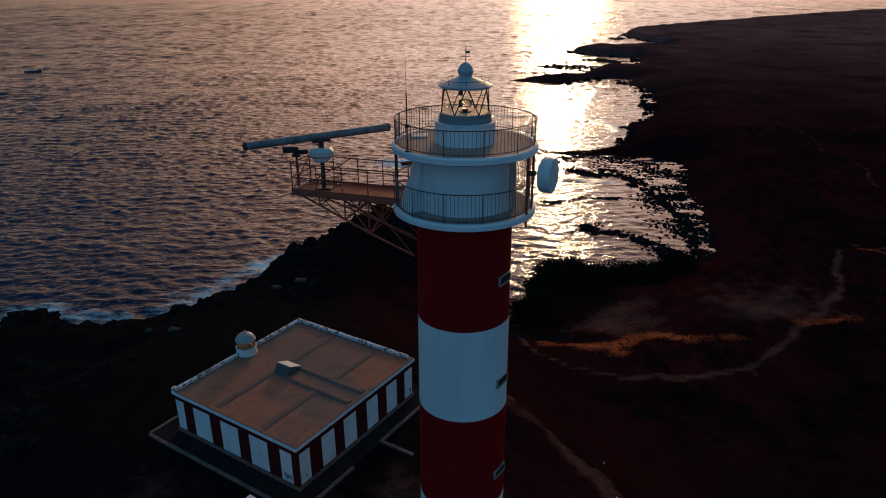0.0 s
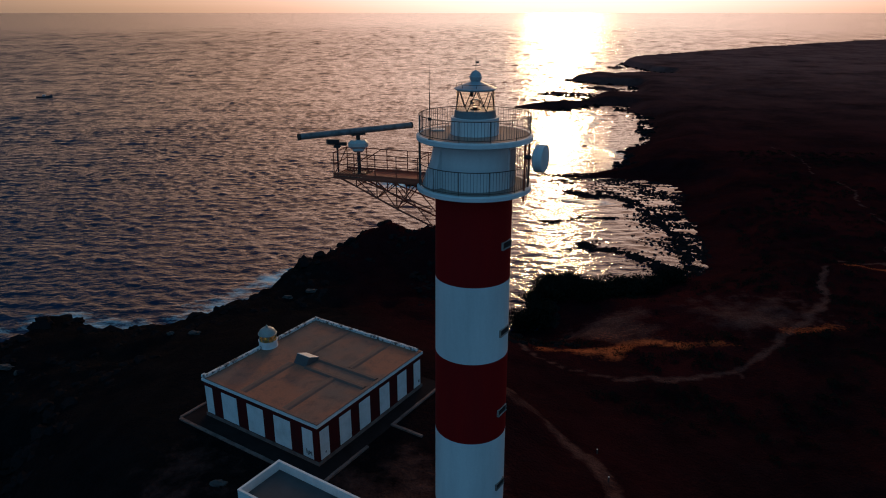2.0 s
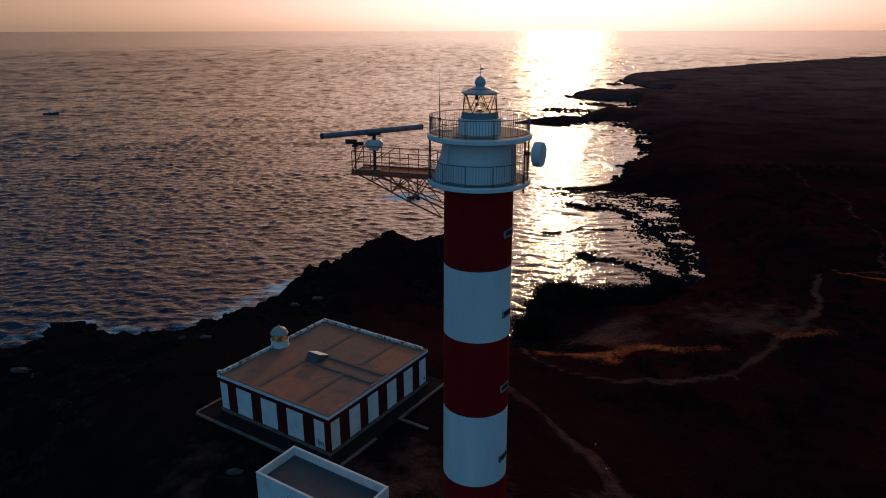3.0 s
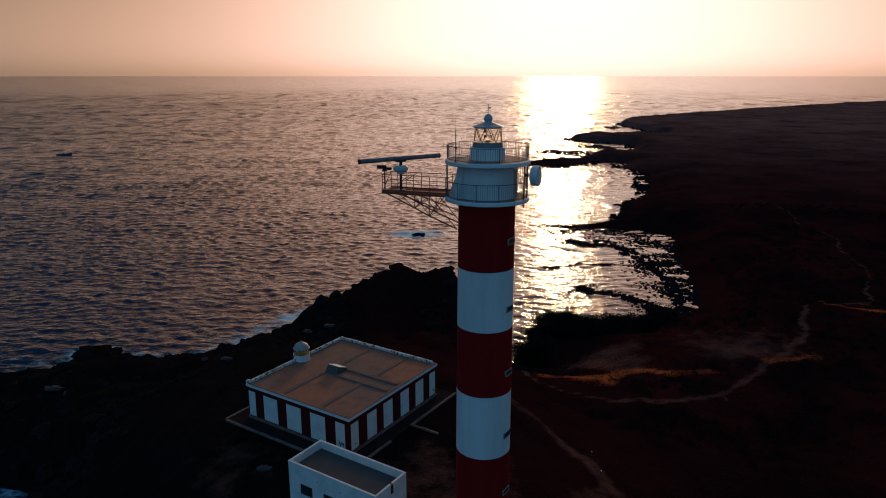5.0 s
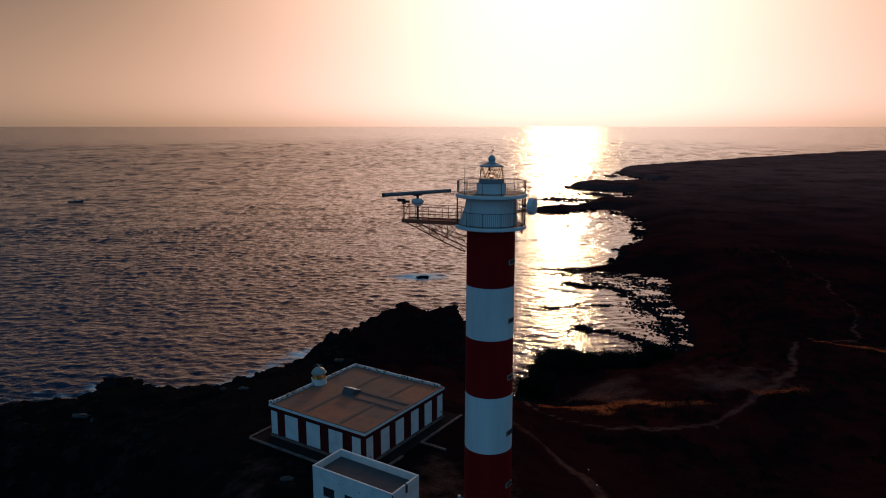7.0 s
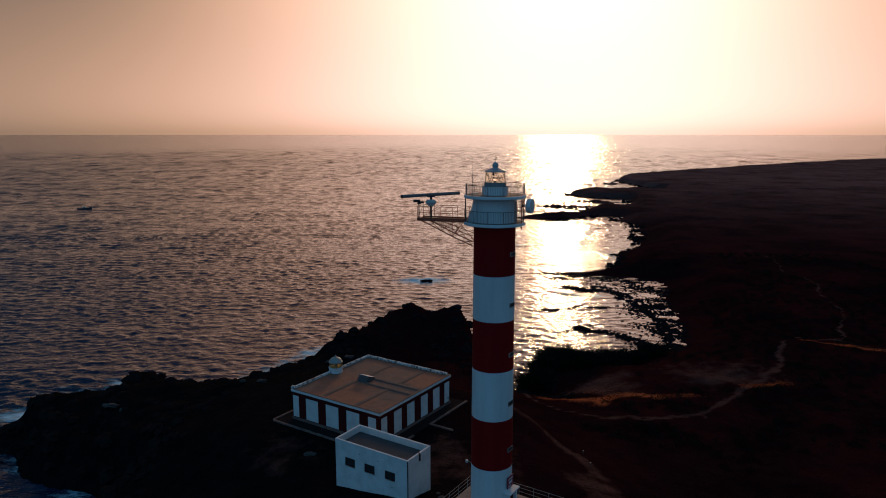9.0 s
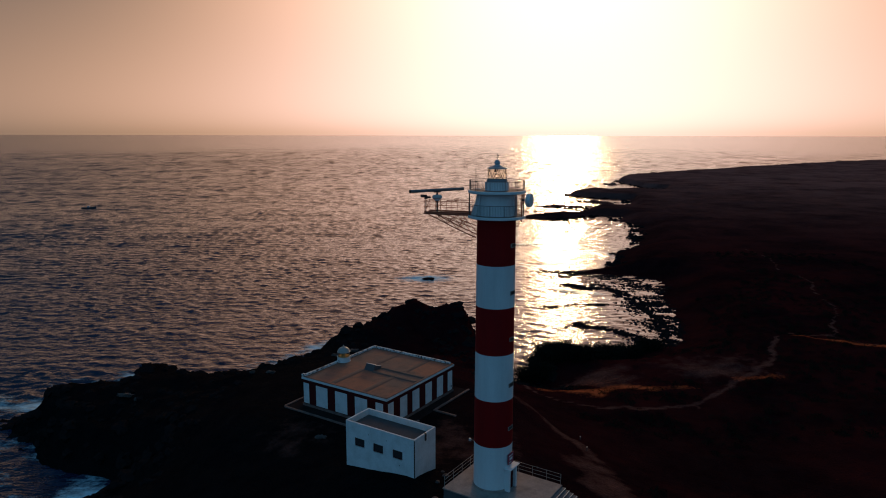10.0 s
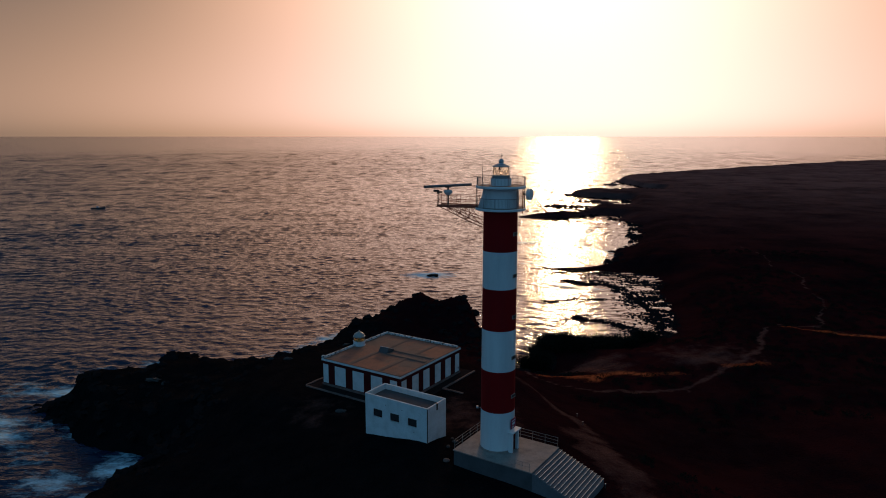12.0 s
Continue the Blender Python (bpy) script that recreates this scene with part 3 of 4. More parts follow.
foam = np.maximum(foam, 0.34 * np.exp(-np.abs(shore) / 2.5))
for fx, fy, fr, fs in ((-91, 49, 8, 0.80), (-74, 34, 9, 0.42), (-86, 64, 8, 0.75), (-82, 77, 11, 0.45), (-71, 81, 9, 0.75), (-62, 80, 9, 0.6), (-47, 87, 9, 0.5), (-57, 31, 7, 0.95), (-67, 27, 8, 0.72), (-96, 68, 9, 0.5),
                       (-12, 184, 13, 0.95), (-5, 188, 9, 0.55), (43, 108, 4, 0.40)):
    foam = np.maximum(foam, bump_at(wx_, wy_, fx, fy, fr, fr * 0.6, fs))
for line in CRESTS:
    d = to_line(wx_ + 2 * fbm(wx_, wy_, 9, 3, 15) - 1.5, wy_ + 3 * fbm(wx_, wy_, 9, 3, 16), line)
    foam = np.maximum(foam, 0.60 * np.exp(-(d / 4.5) ** 2))
attribute(sea, "foam", foam)
away_from_land = np.hypot(wx_, wy_)
attribute(sea, "open_sea", step01(away_from_land, 180, 1200))
pools = step01(wx_ + 0.2 * (wy_ - 120) + 8 * fbm(wx_, wy_, 22, 3, 33), 38, 46) * step01(wy_, 106, 122) * (1 - step01(wy_, 184, 192)) * step01(shore, -24, -12)
attribute(sea, "ripple", (1 - 0.85 * pools) * (0.85 + 0.15 * step01(np.hypot((wx_ - 52) / 45, (wy_ - 200) / 110), 0.8, 1.3)) * (0.95 + 0.5 * fbm(wx_, wy_, 60, 3, 18)))


# ---- rocks and scrub ----
def height_at(x, y):
    return float(ground_height(np.array([float(x)]), np.array([float(y)]))[0])


def lump(seed, squash=0.7, cuts=2):
    rnd = random.Random(seed)
    bm = bmesh.new()
    bmesh.ops.create_icosphere(bm, subdivisions=cuts, radius=1.0)
    off = Vector((rnd.uniform(-50, 50), rnd.uniform(-50, 50), 0))
    for v in bm.verts:
        k = 1 + 0.9 * noise.noise(v.co * 1.6 + off) + 0.5 * abs(noise.noise(v.co * 3.7 + off))
        v.co = Vector((v.co.x * k, v.co.y * k, v.co.z * k * squash))
    co = np.array([v.co[:] for v in bm.verts])
    fa = np.array([[v.index for v in f.verts] for f in bm.faces])
    bm.free()
    return co, fa


def scatter(name, shapes, places, material, smooth=False):
    """One mesh of many copies of a few shapes. Places: x, y, z, size, turn."""
    cos, fas, n = [], [], 0
    for k, (x, y, z, s, turn) in enumerate(places):
        co, fa = shapes[k % len(shapes)]
        c, sn = math.cos(turn), math.sin(turn)
        p = co * s
        cos.append(np.stack([p[:, 0] * c - p[:, 1] * sn + x, p[:, 0] * sn + p[:, 1] * c + y, p[:, 2] + z], 1))
        fas.append(fa + n)
        n += len(co)
    me = bpy.data.meshes.new(name)
    me.from_pydata(np.concatenate(cos).tolist(), [], np.concatenate(fas).tolist())
    me.materials.append(material)
    if smooth:
        me.shade_smooth()
    return new(name, me)


lumps = [lump(k) for k in range(9)]
slabs = [lump(k + 40, 0.4, 1) for k in range(9)]
rnd = random.Random(4)
cand = np.array([(rnd.uniform(-95, 20), rnd.uniform(15, 118)) for _ in range(9000)])
cs = inland(cand[:, 0], cand[:, 1])
ch = ground_height(cand[:, 0], cand[:, 1])
near_house = np.hypot((cand[:, 0] + 8) / 30, (cand[:, 1] - 17) / 34)
spots = []
for (x, y), s, h, q in zip(cand, cs, ch, near_house):
    if (-2 if y > 45 else 1.5) < s < 16 and q > 1.1:
        spots.append((x, y, h - 0.25, rnd.uniform(0.35, 1.2) * (1.2 if s < 6 else 0.7), rnd.uniform(0, 6.28)))
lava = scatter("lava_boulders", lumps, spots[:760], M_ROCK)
tagged(lava, "jagged black lava boulders along the cliff edge", "boulders", kind="stuff")
cand = np.array([(rnd.uniform(22, 80), rnd.uniform(100, 200)) for _ in range(42000)])
cs = inland(cand[:, 0], cand[:, 1])
cr = reef_mask(cand[:, 0], cand[:, 1])
keep = fbm(cand[:, 0], cand[:, 1] * 2.2, 9, 4, 77)
spots = []
for (x, y), s, k, r in zip(cand, cs, keep, cr):
    shelf = max(0.0, 1 + s / 17) if y > 116 and x + 0.2 * (y - 120) > 40 else max(0.0, 1 + s / 3)
    if -40 < s < 3 and rnd.random() < max(0.75 * r * (0.5 + 1.4 * k), shelf * (0.50 + 1.9 * k)):
        spots.append((x, y, SEA + rnd.uniform(-0.08, 0.10) + 0.1 * (r > 0.5), rnd.uniform(0.15, 0.42) * (1.6 if r > 0.5 else 1.0), rnd.uniform(0, 6.28)))
reef = scatter("reef_rocks", slabs, spots[:11000], M_ROCK)
tagged(reef, "wet black rocks breaking the surface of the shallow cove", "rocks", kind="stuff")
cand = np.array([(rnd.uniform(60, 240), rnd.uniform(205, 720)) for _ in range(9000)])
cs = inland(cand[:, 0], cand[:, 1])
spots = [(x, y, SEA, rnd.uniform(0.45, 1.6), rnd.uniform(0, 6.28)) for (x, y), s in zip(cand, cs) if -4 < s < 6]
far_reef = scatter("shore_rocks", slabs + lumps, spots[:1500], M_ROCK)
tagged(far_reef, "low black rocks along the far shore line", "rocks", kind="stuff")


# ---- the lighthouse ----
DOOR_AZ = -33.0
tower = thing("lighthouse", (0, 0, 0), "tall round lighthouse in red and white bands on a plinth", "lighthouse")


def shaft_r(z):
    return 1.87 - 0.0036 * z


def shift(bm, m):
    bmesh.ops.transform(bm, matrix=m, verts=bm.verts)
    return bm


LEVELS = [0.0, 4.48, 9.05, 13.50, 17.95, 21.90, 26.058]
for k, (z0, z1) in enumerate(zip(LEVELS, LEVELS[1:])):
    red = k % 2 == 1
    zs = [z0 + (z1 - z0) * i / 4 for i in range(5)]
    prof = [(1.5, z0)] + [(shaft_r(z), z) for z in zs] + [(1.5, z1)]
    part("red_band" if red else "white_band", lathe(prof, 72), M_RED if red else M_WHITE, tower, "dark red painted band" if red else "white painted band", True)
part("footing", lathe([(1.5, 0.0), (1.93, 0.0), (1.93, 0.16), (1.875, 0.2)], 72), M_CONC, tower, "grey concrete footing ring", True)


def on_shaft(deg, z, radius):
    return pose(0, 0, z, 0, 0, deg) @ Matrix.Translation((radius, 0, 0))


for k, z in enumerate((23.75, 19.35, 14.95, 10.5, 6.2)):
    bm = bmesh.new()
    r = shaft_r(z)
    for lo, hi in (((-0.15, -0.42, -0.20), (0.06, 0.42, -0.14)), ((-0.15, -0.42, 0.14), (0.04, 0.42, 0.18)), ((-0.15, -0.42, -0.14), (0.04, -0.37, 0.14)), ((-0.15, 0.37, -0.14), (0.04, 0.42, 0.14))):
        box(lo, hi, 0.01, bm)
    slit = part("slit_window", shift(bm, on_shaft(DOOR_AZ, z, r)), M_CONC, tower, "grey framed slit window")
    part("pane", shift(box((-0.12, -0.37, -0.14), (0.015, 0.37, 0.14)), on_shaft(DOOR_AZ, z, r)), M_BLACK, slit, "dark glass in the slit")

# the entrance
at = on_shaft(DOOR_AZ, 0, 0)
portal = bmesh.new()
box((1.60, -0.78, 0.0), (2.25, -0.52, 2.25), 0.02, portal)
box((1.60, 0.52, 0.0), (2.25, 0.78, 2.25), 0.02, portal)
box((1.60, -0.52, 2.05), (2.25, 0.52, 2.25), 0.02, portal)
portal = part("portal", shift(portal, at), M_WHITE, tower, "white concrete door surround")
part("canopy", shift(box((1.65, -0.95, 2.25), (2.45, 0.95, 2.37), 0.03), at), M_WHITE, portal)
part("door", shift(box((1.90, -0.52, 0.0), (1.96, 0.52, 2.05), 0.01), at), M_OXIDE, portal, "dark door in shade")
part("handle", shift(rod((1.98, 0.38, 1.0), (1.98, 0.38, 1.16), 0.02), at), M_GALV, portal)
sign = tagged(part("sign_board", shift(box((1.90, -0.55, 2.55), (1.95, 0.55, 3.65), 0.01), at), M_SIGN, tower), "dark magenta sign with pale marks")
for y0, y1, z0, z1 in ((-0.4, 0.4, 3.35, 3.45), (-0.25, 0.3, 2.95, 3.2), (-0.4, 0.1, 2.7, 2.78)):
    part("mark", shift(box((1.952, y0, z0), (1.957, y1, z1)), at), M_WHITE, sign)

# the two galleries
lower = part("lower_gallery", lathe([(1.2, 26.40), (2.56, 26.40), (2.62, 26.35), (2.62, 26.19), (2.52, 26.14), (1.95, 26.09), (1.80, 26.06), (1.2, 26.06)], 96, close=True), M_WHITE, tower, "white concrete lower gallery slab", True)
part("floor_screed", lathe([(1.3, 26.406), (2.44, 26.406), (2.44, 26.35), (1.3, 26.35)], 96, close=True), M_CONC, lower)
part("watch_room", lathe([(1.3, 26.40), (1.80, 26.40), (1.80, 28.348), (1.3, 28.348)], 96, close=True), M_WHITE, tower, "white round watch room wall", True)
part("wall_skirt", lathe([(1.6, 26.41), (2.36, 26.41), (2.22, 26.90), (1.98, 27.5), (1.815, 28.345), (1.6, 28.345)], 40, 112, 214, close=True), M_WHITE, tower, "white flared wall beside the gangway", True)
recess = part("gallery_doorway", shift(box((1.70, -0.36, 0.02), (1.83, 0.36, 1.72), 0.01), on_shaft(-24, 26.40, 0)), M_LEAD, tower, "grey door into the watch room")
part("door_frame", shift(box((1.74, -0.44, 0.0), (1.81, 0.44, 1.80), 0.01), on_shaft(-24, 26.40, 0)), M_WHITE, recess)
wall_lamp = part("bulkhead_lamp", shift(box((1.79, -0.05, 1.40), (1.93, 0.05, 1.58), 0.02), on_shaft(212, 26.15, 0)), M_BLACK, tower, "small dark bulkhead lamp")
upper = part("upper_gallery", lathe([(0.9, 28.68), (2.56, 28.68), (2.62, 28.63), (2.62, 28.46), (2.52, 28.41), (1.95, 28.37), (1.82, 28.35), (0.9, 28.35)], 96, close=True), M_WHITE, tower, "white concrete upper gallery slab", True)
part("floor_tiles", lathe([(1.0, 28.686), (2.44, 28.686), (2.44, 28.60), (1.0, 28.60)], 96, close=True), M_DECK, upper, "terracotta floor of the upper gallery")
part("hatch", box((-1.95, 0.55, 28.68), (-1.35, 1.15, 28.74), 0.015), M_BOX, upper, "pale floor hatch")


def railing(name, z_floor, z_top, gap=None):
    rail = part(name, ring_tube(2.5, z_top, 0.020), M_OLDRAIL, tower, "thin weathered steel railing", True)
    part("bottom_rail", ring_tube(2.5, z_floor + 0.10, 0.016), M_OLDRAIL, rail, smooth=True)
    bal = mesh_of("baluster", rod((0, 0, z_floor + 0.09), (0, 0, z_top), 0.0095, 6), M_BALUSTER)
    for k in range(112):
        a = k * 360 / 112
        if gap and gap[0] < a < gap[1]:
            continue
        ob = part("baluster", bal, M_BALUSTER, rail)
        ob.location = polar(2.5, a, 0)
    post = mesh_of("post", rod((0, 0, z_floor), (0, 0, z_top + 0.01), 0.017, 8), M_OLDRAIL)
    for k in range(12):
        a = k * 30 + 12
        if gap and gap[0] < a < gap[1]:
            continue
        ob = part("post", post, M_OLDRAIL, rail)
        ob.location = polar(2.5, a, 0)
    return rail


railing("upper_railing", 28.68, 29.56)
low = railing("lower_railing", 26.40, 27.43, gap=(146, 176))
col = mesh_of("gallery_post", rod((0, 0, 26.40), (0, 0, 28.4), 0.035, 8), M_OLDRAIL)
for a in (-18, 18, 52, 92, 128, 172, 181, 187):
    part("gallery_post", col, M_OLDRAIL, tower).location = polar(2.5, a, 0)
for z in (27.72, 28.0):
    part("cage_rail", ring_tube(2.5, z, 0.014, 40, -48, 74), M_RUST, low, smooth=True)
bar = mesh_of("cage_bar", rod((0, 0, 27.43), (0, 0, 28.35), 0.010, 6), M_RUST)
for k in range(26):
    part("cage_bar", bar, M_RUST, low).location = polar(2.5, -46 + k * 4.7, 0)

# the lantern
neck = part("lantern_base", lathe([(0.6, 28.68), (1.10, 28.68), (1.08, 28.75), (1.07, 29.38), (1.09, 29.39), (1.09, 29.43), (0.6, 29.43)], 72, close=True), M_WHITE, tower, "white round lantern base", True)
part("murette", lathe([(0.5, 29.43), (0.95, 29.43), (0.93, 29.48), (0.90, 29.72), (0.88, 29.74), (0.5, 29.74)], 72, close=True), M_MURETTE, neck, "grey metal ring under the glazing", True)
lantern = part("lantern_room", lathe([(0.78, 30.58), (0.86, 30.58), (0.86, 30.65), (0.78, 30.65)], 72, close=True), M_LEAD, tower, "glazed lantern room with diagonal bars", True)
pane = mesh_of("glass_pane", box((0.795, -0.319, 29.74), (0.801, 0.319, 30.58)), M_GLASS)
for k in range(8):
    g = part("glass_pane", pane, M_GLASS, lantern, "clear lantern pane")
    g.rotation_euler = (0, 0, radians(k * 45 + 10))
    g.visible_shadow = False
for k in range(6):
    a = k * 60 + 2
    part("glazing_bar", rod(polar(0.84, a, 29.72), polar(0.84, a + 27, 30.6), 0.021, 6), M_DARKSTEEL, lantern)
    part("glazing_bar", rod(polar(0.84, a, 29.72), polar(0.84, a - 27, 30.6), 0.021, 6), M_DARKSTEEL, lantern)
roof = part("lantern_roof", lathe([(0.0, 30.62), (0.90, 30.62), (0.945, 30.64), (0.93, 30.68), (0.62, 30.80), (0.36, 30.90), (0.25, 30.95), (0.0, 30.95)], 72), M_LEAD, tower, "grey conical lantern roof", True)
part("roof_rail", ring_tube(0.84, 30.86, 0.010), M_DARKSTEEL, roof, smooth=True)
for k in range(8):
    part("rail_stub", rod(polar(0.84, k * 45, 30.70), polar(0.84, k * 45, 30.86), 0.009, 6), M_DARKSTEEL, roof)
part("vent_ball", lathe([(0.0, 30.93), (0.22, 30.93), (0.22, 31.0), (0.255, 31.03), (0.265, 31.12), (0.30, 31.13), (0.30, 31.16), (0.262, 31.17), (0.23, 31.27), (0.16, 31.36), (0.06, 31.42), (0.0, 31.43)], 40), M_LEAD, roof, "round grey ventilator ball", True)
vane = part("weather_vane", rod((0, 0, 31.40), (0, 0, 32.0), 0.014, 6), M_BLACK, roof, "thin weather vane")
part("vane_arm", rod((-0.16, 0.02, 31.62), (0.16, -0.02, 31.62), 0.013, 6), M_BLACK, vane)
part("vane_arm", rod((-0.03, -0.14, 31.62), (0.03, 0.14, 31.62), 0.013, 6), M_BLACK, vane)
part("arrow", box((-0.02, -0.008, 31.72), (0.14, 0.008, 31.80), 0.004), M_BLACK, vane)
lens = tagged(part("beacon", lathe([(0.0, 29.82), (0.13, 29.82), (0.15, 29.90), (0.22, 29.92), (0.24, 30.03), (0.22, 30.17), (0.10, 30.21), (0.0, 30.21)], 32), M_LENS, lantern, smooth=True), "glass beacon lens on a pedestal")
part("pedestal", lathe([(0.0, 29.70), (0.24, 29.70), (0.24, 29.76), (0.10, 29.78), (0.10, 29.84), (0.0, 29.84)], 20), M_DARKSTEEL, lens)
part("lamp_changer", box((-0.23, 0.02, 30.28), (-0.08, 0.18, 30.56), 0.03), M_DARKSTEEL, lantern, "small box hung under the roof")
part("lantern_floor", lathe([(0.0, 29.70), (0.79, 29.70), (0.79, 29.742), (0.0, 29.742)], 48), M_LEAD, lantern)

# the whip aerial
whip = thing("whip_antenna", (-1.99, -1.52, 28.69), "thin dark whip aerial clamped to the upper railing", "antenna")
part("mast", rod((0, 0, 0), (0, 0, 1.95), 0.022, 8), M_DARKSTEEL, whip)
part("rod", rod((0, 0, 1.9), (0, 0, 3.15), 0.010, 6, r2=0.004), M_DARKSTEEL, whip)
part("clamp", box((-0.07, -0.05, 0.80), (0.07, 0.07, 0.92), 0.01), M_DARKSTEEL, whip)
part("foot", box((-0.08, -0.08, -0.01), (0.08, 0.08, 0.03), 0.005), M_DARKSTEEL, whip)

# the drum-shaped link dish
dish = thing("microwave_dish", (2.55, -1.62, 27.90), "white drum-shaped microwave dish on a steel pole", "dish antenna", turn=-26)
drum = lathe([(0.0, -0.14), (0.22, -0.14), (0.50, -0.06), (0.58, -0.02), (0.60, 0.02), (0.60, 0.36), (0.58, 0.385), (0.0, 0.40)], 56)
part("drum", shift(drum, pose(0.05, 0, 0, 0, 90, 0)), M_WHITE, dish, "white drum with a flat radome", True)
part("bracket", rod((-0.48, 0, 0), (-0.2, 0, 0), 0.10, 12), M_DARKSTEEL, dish)
part("pole", rod((-0.48, 0, -2.0), (-0.48, 0, 0.55), 0.05, 10), M_RUST, dish, "rusty mounting pole")
part("stay", rod((-0.48, 0, -0.5), (-0.92, 0.1, -0.5), 0.025, 8), M_RUST, dish)
part("stay", rod((-0.48, 0, -1.85), (-0.62, 0.03, -1.85), 0.025, 8), M_RUST, dish)

# ---- the radar gangway ----
GX, GY, GT = -2.35, -0.08, 161.6
gang = thing("radar_gangway", (GX, GY, 26.46), "rusty red steel gangway with a lattice bracket, bolted to the tower", "gangway", turn=GT)
LEN, WID = 4.55, -1.5
part("deck", box((-0.1, WID, -0.05), (3.05, 0, 0.0), 0.006), M_DECKRUST, gang, "red oxide steel deck")
grate = part("grating", box((3.056, WID, -0.05), (LEN, 0, -0.02), 0.004), M_DARKSTEEL, gang, "bare dark steel grating at the outer end")
for k in range(9):
    x = 3.16 + k * 0.165
    part("grating_bar", box((x, WID, -0.02), (x + 0.06, 0, 0.002), 0.004), M_RUST, grate)
for side in (-0.02, WID + 0.02):
    part("toe_board", box((0.05, side - 0.012, 0.004), (LEN, side + 0.012, 0.11), 0.004), M_RUST, gang)
part("side_channel", box((-0.1, -0.03, -0.16), (LEN, 0.03, -0.052), 0.006), M_RUST, gang)
part("side_channel", box((-0.1, WID - 0.03, -0.16), (LEN, WID + 0.03, -0.052), 0.006), M_RUST, gang)
part("end_channel", box((LEN - 0.06, WID + 0.03, -0.16), (LEN, -0.03, -0.052), 0.006), M_RUST, gang)
for side in (-0.02, WID + 0.02):
    for k in range(5):
        x = 0.25 + k * (LEN - 0.3) / 4
        part("rail_post", rod((x, side, -0.05), (x, side, 1.08), 0.024, 8), M_RUST, gang)
    for z in (0.55, 1.08):
        part("handrail", rod((0.05, side, z), (LEN, side, z), 0.022, 8), M_RUST, gang)
    part("rail_brace", rod((LEN - 1.9, side, 1.08), (LEN - 1.1, side, 0.55), 0.022, 6), M_RUST, gang)
for z in (0.55, 1.08):
    part("handrail", rod((LEN - 0.05, -0.02, z), (LEN - 0.05, WID + 0.02, z), 0.022, 8), M_RUST, gang)
part("cross_brace", rod((LEN - 0.05, -0.02, 0.0), (LEN - 0.05, WID + 0.02, 1.08), 0.022, 6), M_RUST, gang)
part("boom", rod((LEN - 0.1, -0.3, -0.1), (LEN + 0.45, 0.1, -0.25), 0.02, 6), M_DARKSTEEL, gang)
for side in (-0.1, WID + 0.1):
    lo = [(LEN - 0.25, -0.12), (LEN - 1.15, -0.50), (LEN - 2.2, -0.98), (LEN - 3.2, -1.43), (-0.46, -2.14)]
    for (x0, z0), (x1, z1) in zip(lo, lo[1:]):
        part("lower_chord", rod((x0, side, z0), (x1, side, z1), 0.045, 8), M_RUST, gang)
    for x, z in lo[1:4]:
        part("strut", rod((x, side, -0.12), (x, side, z), 0.030, 6), M_RUST, gang)
    for (x0, z0), (x1, _) in zip(lo[1:], lo):
        part("diagonal", rod((x0, side, z0), (x1, side, -0.12), 0.027, 6), M_RUST, gang)
    part("diagonal", rod((lo[2][0], side, lo[2][1]), (lo[3][0], side, -0.12), 0.027, 6), M_RUST, gang)
    part("diagonal", rod((lo[3][0], side, lo[3][1]), (0.35, side, -0.12), 0.027, 6), M_RUST, gang)
    part("diagonal", rod((LEN - 1.15, side, -0.12), (-0.40, side, -1.30), 0.034, 6), M_RUST, gang)
for x, z in ((LEN - 1.15, -0.50), (LEN - 2.2, -0.98), (LEN - 3.2, -1.45)):
    part("cross_tie", rod((x, -0.1, z), (x, WID + 0.1, z), 0.028, 6), M_RUST, gang)
    part("cross_tie", rod((x, -0.1, z), (x - 0.5, WID + 0.1, -0.12), 0.022, 6), M_RUST, gang)

radar = thing("radar_scanner", (-5.45, 1.72, 26.46), "grey bar-shaped radar scanner on a pale gearbox and dark post", "radar")
part("post", rod((0, 0, 0), (0, 0, 1.16), 0.085, 12), M_DARKSTEEL, radar)
part("base_plate", box((-0.3, -0.25, 0.0), (0.3, 0.25, 0.05), 0.01), M_DARKSTEEL, radar)
gear = bmesh.new()
box((-0.46, -0.32, 1.20), (0.46, 0.32, 1.62), 0.13, gear)
box((-0.26, -0.24, 1.06), (0.26, 0.24, 1.24), 0.06, gear)
part("gearbox", gear, M_BOX, radar, "pale rounded gearbox")
part("spindle", rod((0, 0, 1.6), (0, 0, 1.92), 0.10, 14), M_DARKSTEEL, radar)
beam = bmesh.new()
rod((-2.95, 0, 2.05), (2.95, 0, 2.05), 0.145, 20, beam)
beam = part("scanner_bar", beam, M_RADAR, radar, "long grey tube, weathered and streaked", True)
beam.rotation_euler = (0, radians(0.0), radians(34))
for x in (-2.95, 2.95):
    part("end_cap", rod((x - 0.04, 0, 2.05), (x + 0.04, 0, 2.05), 0.156, 20), M_DARKSTEEL, beam)
part("saddle", box((-0.35, -0.13, 1.84), (0.35, 0.13, 1.94), 0.02), M_DARKSTEEL, beam)

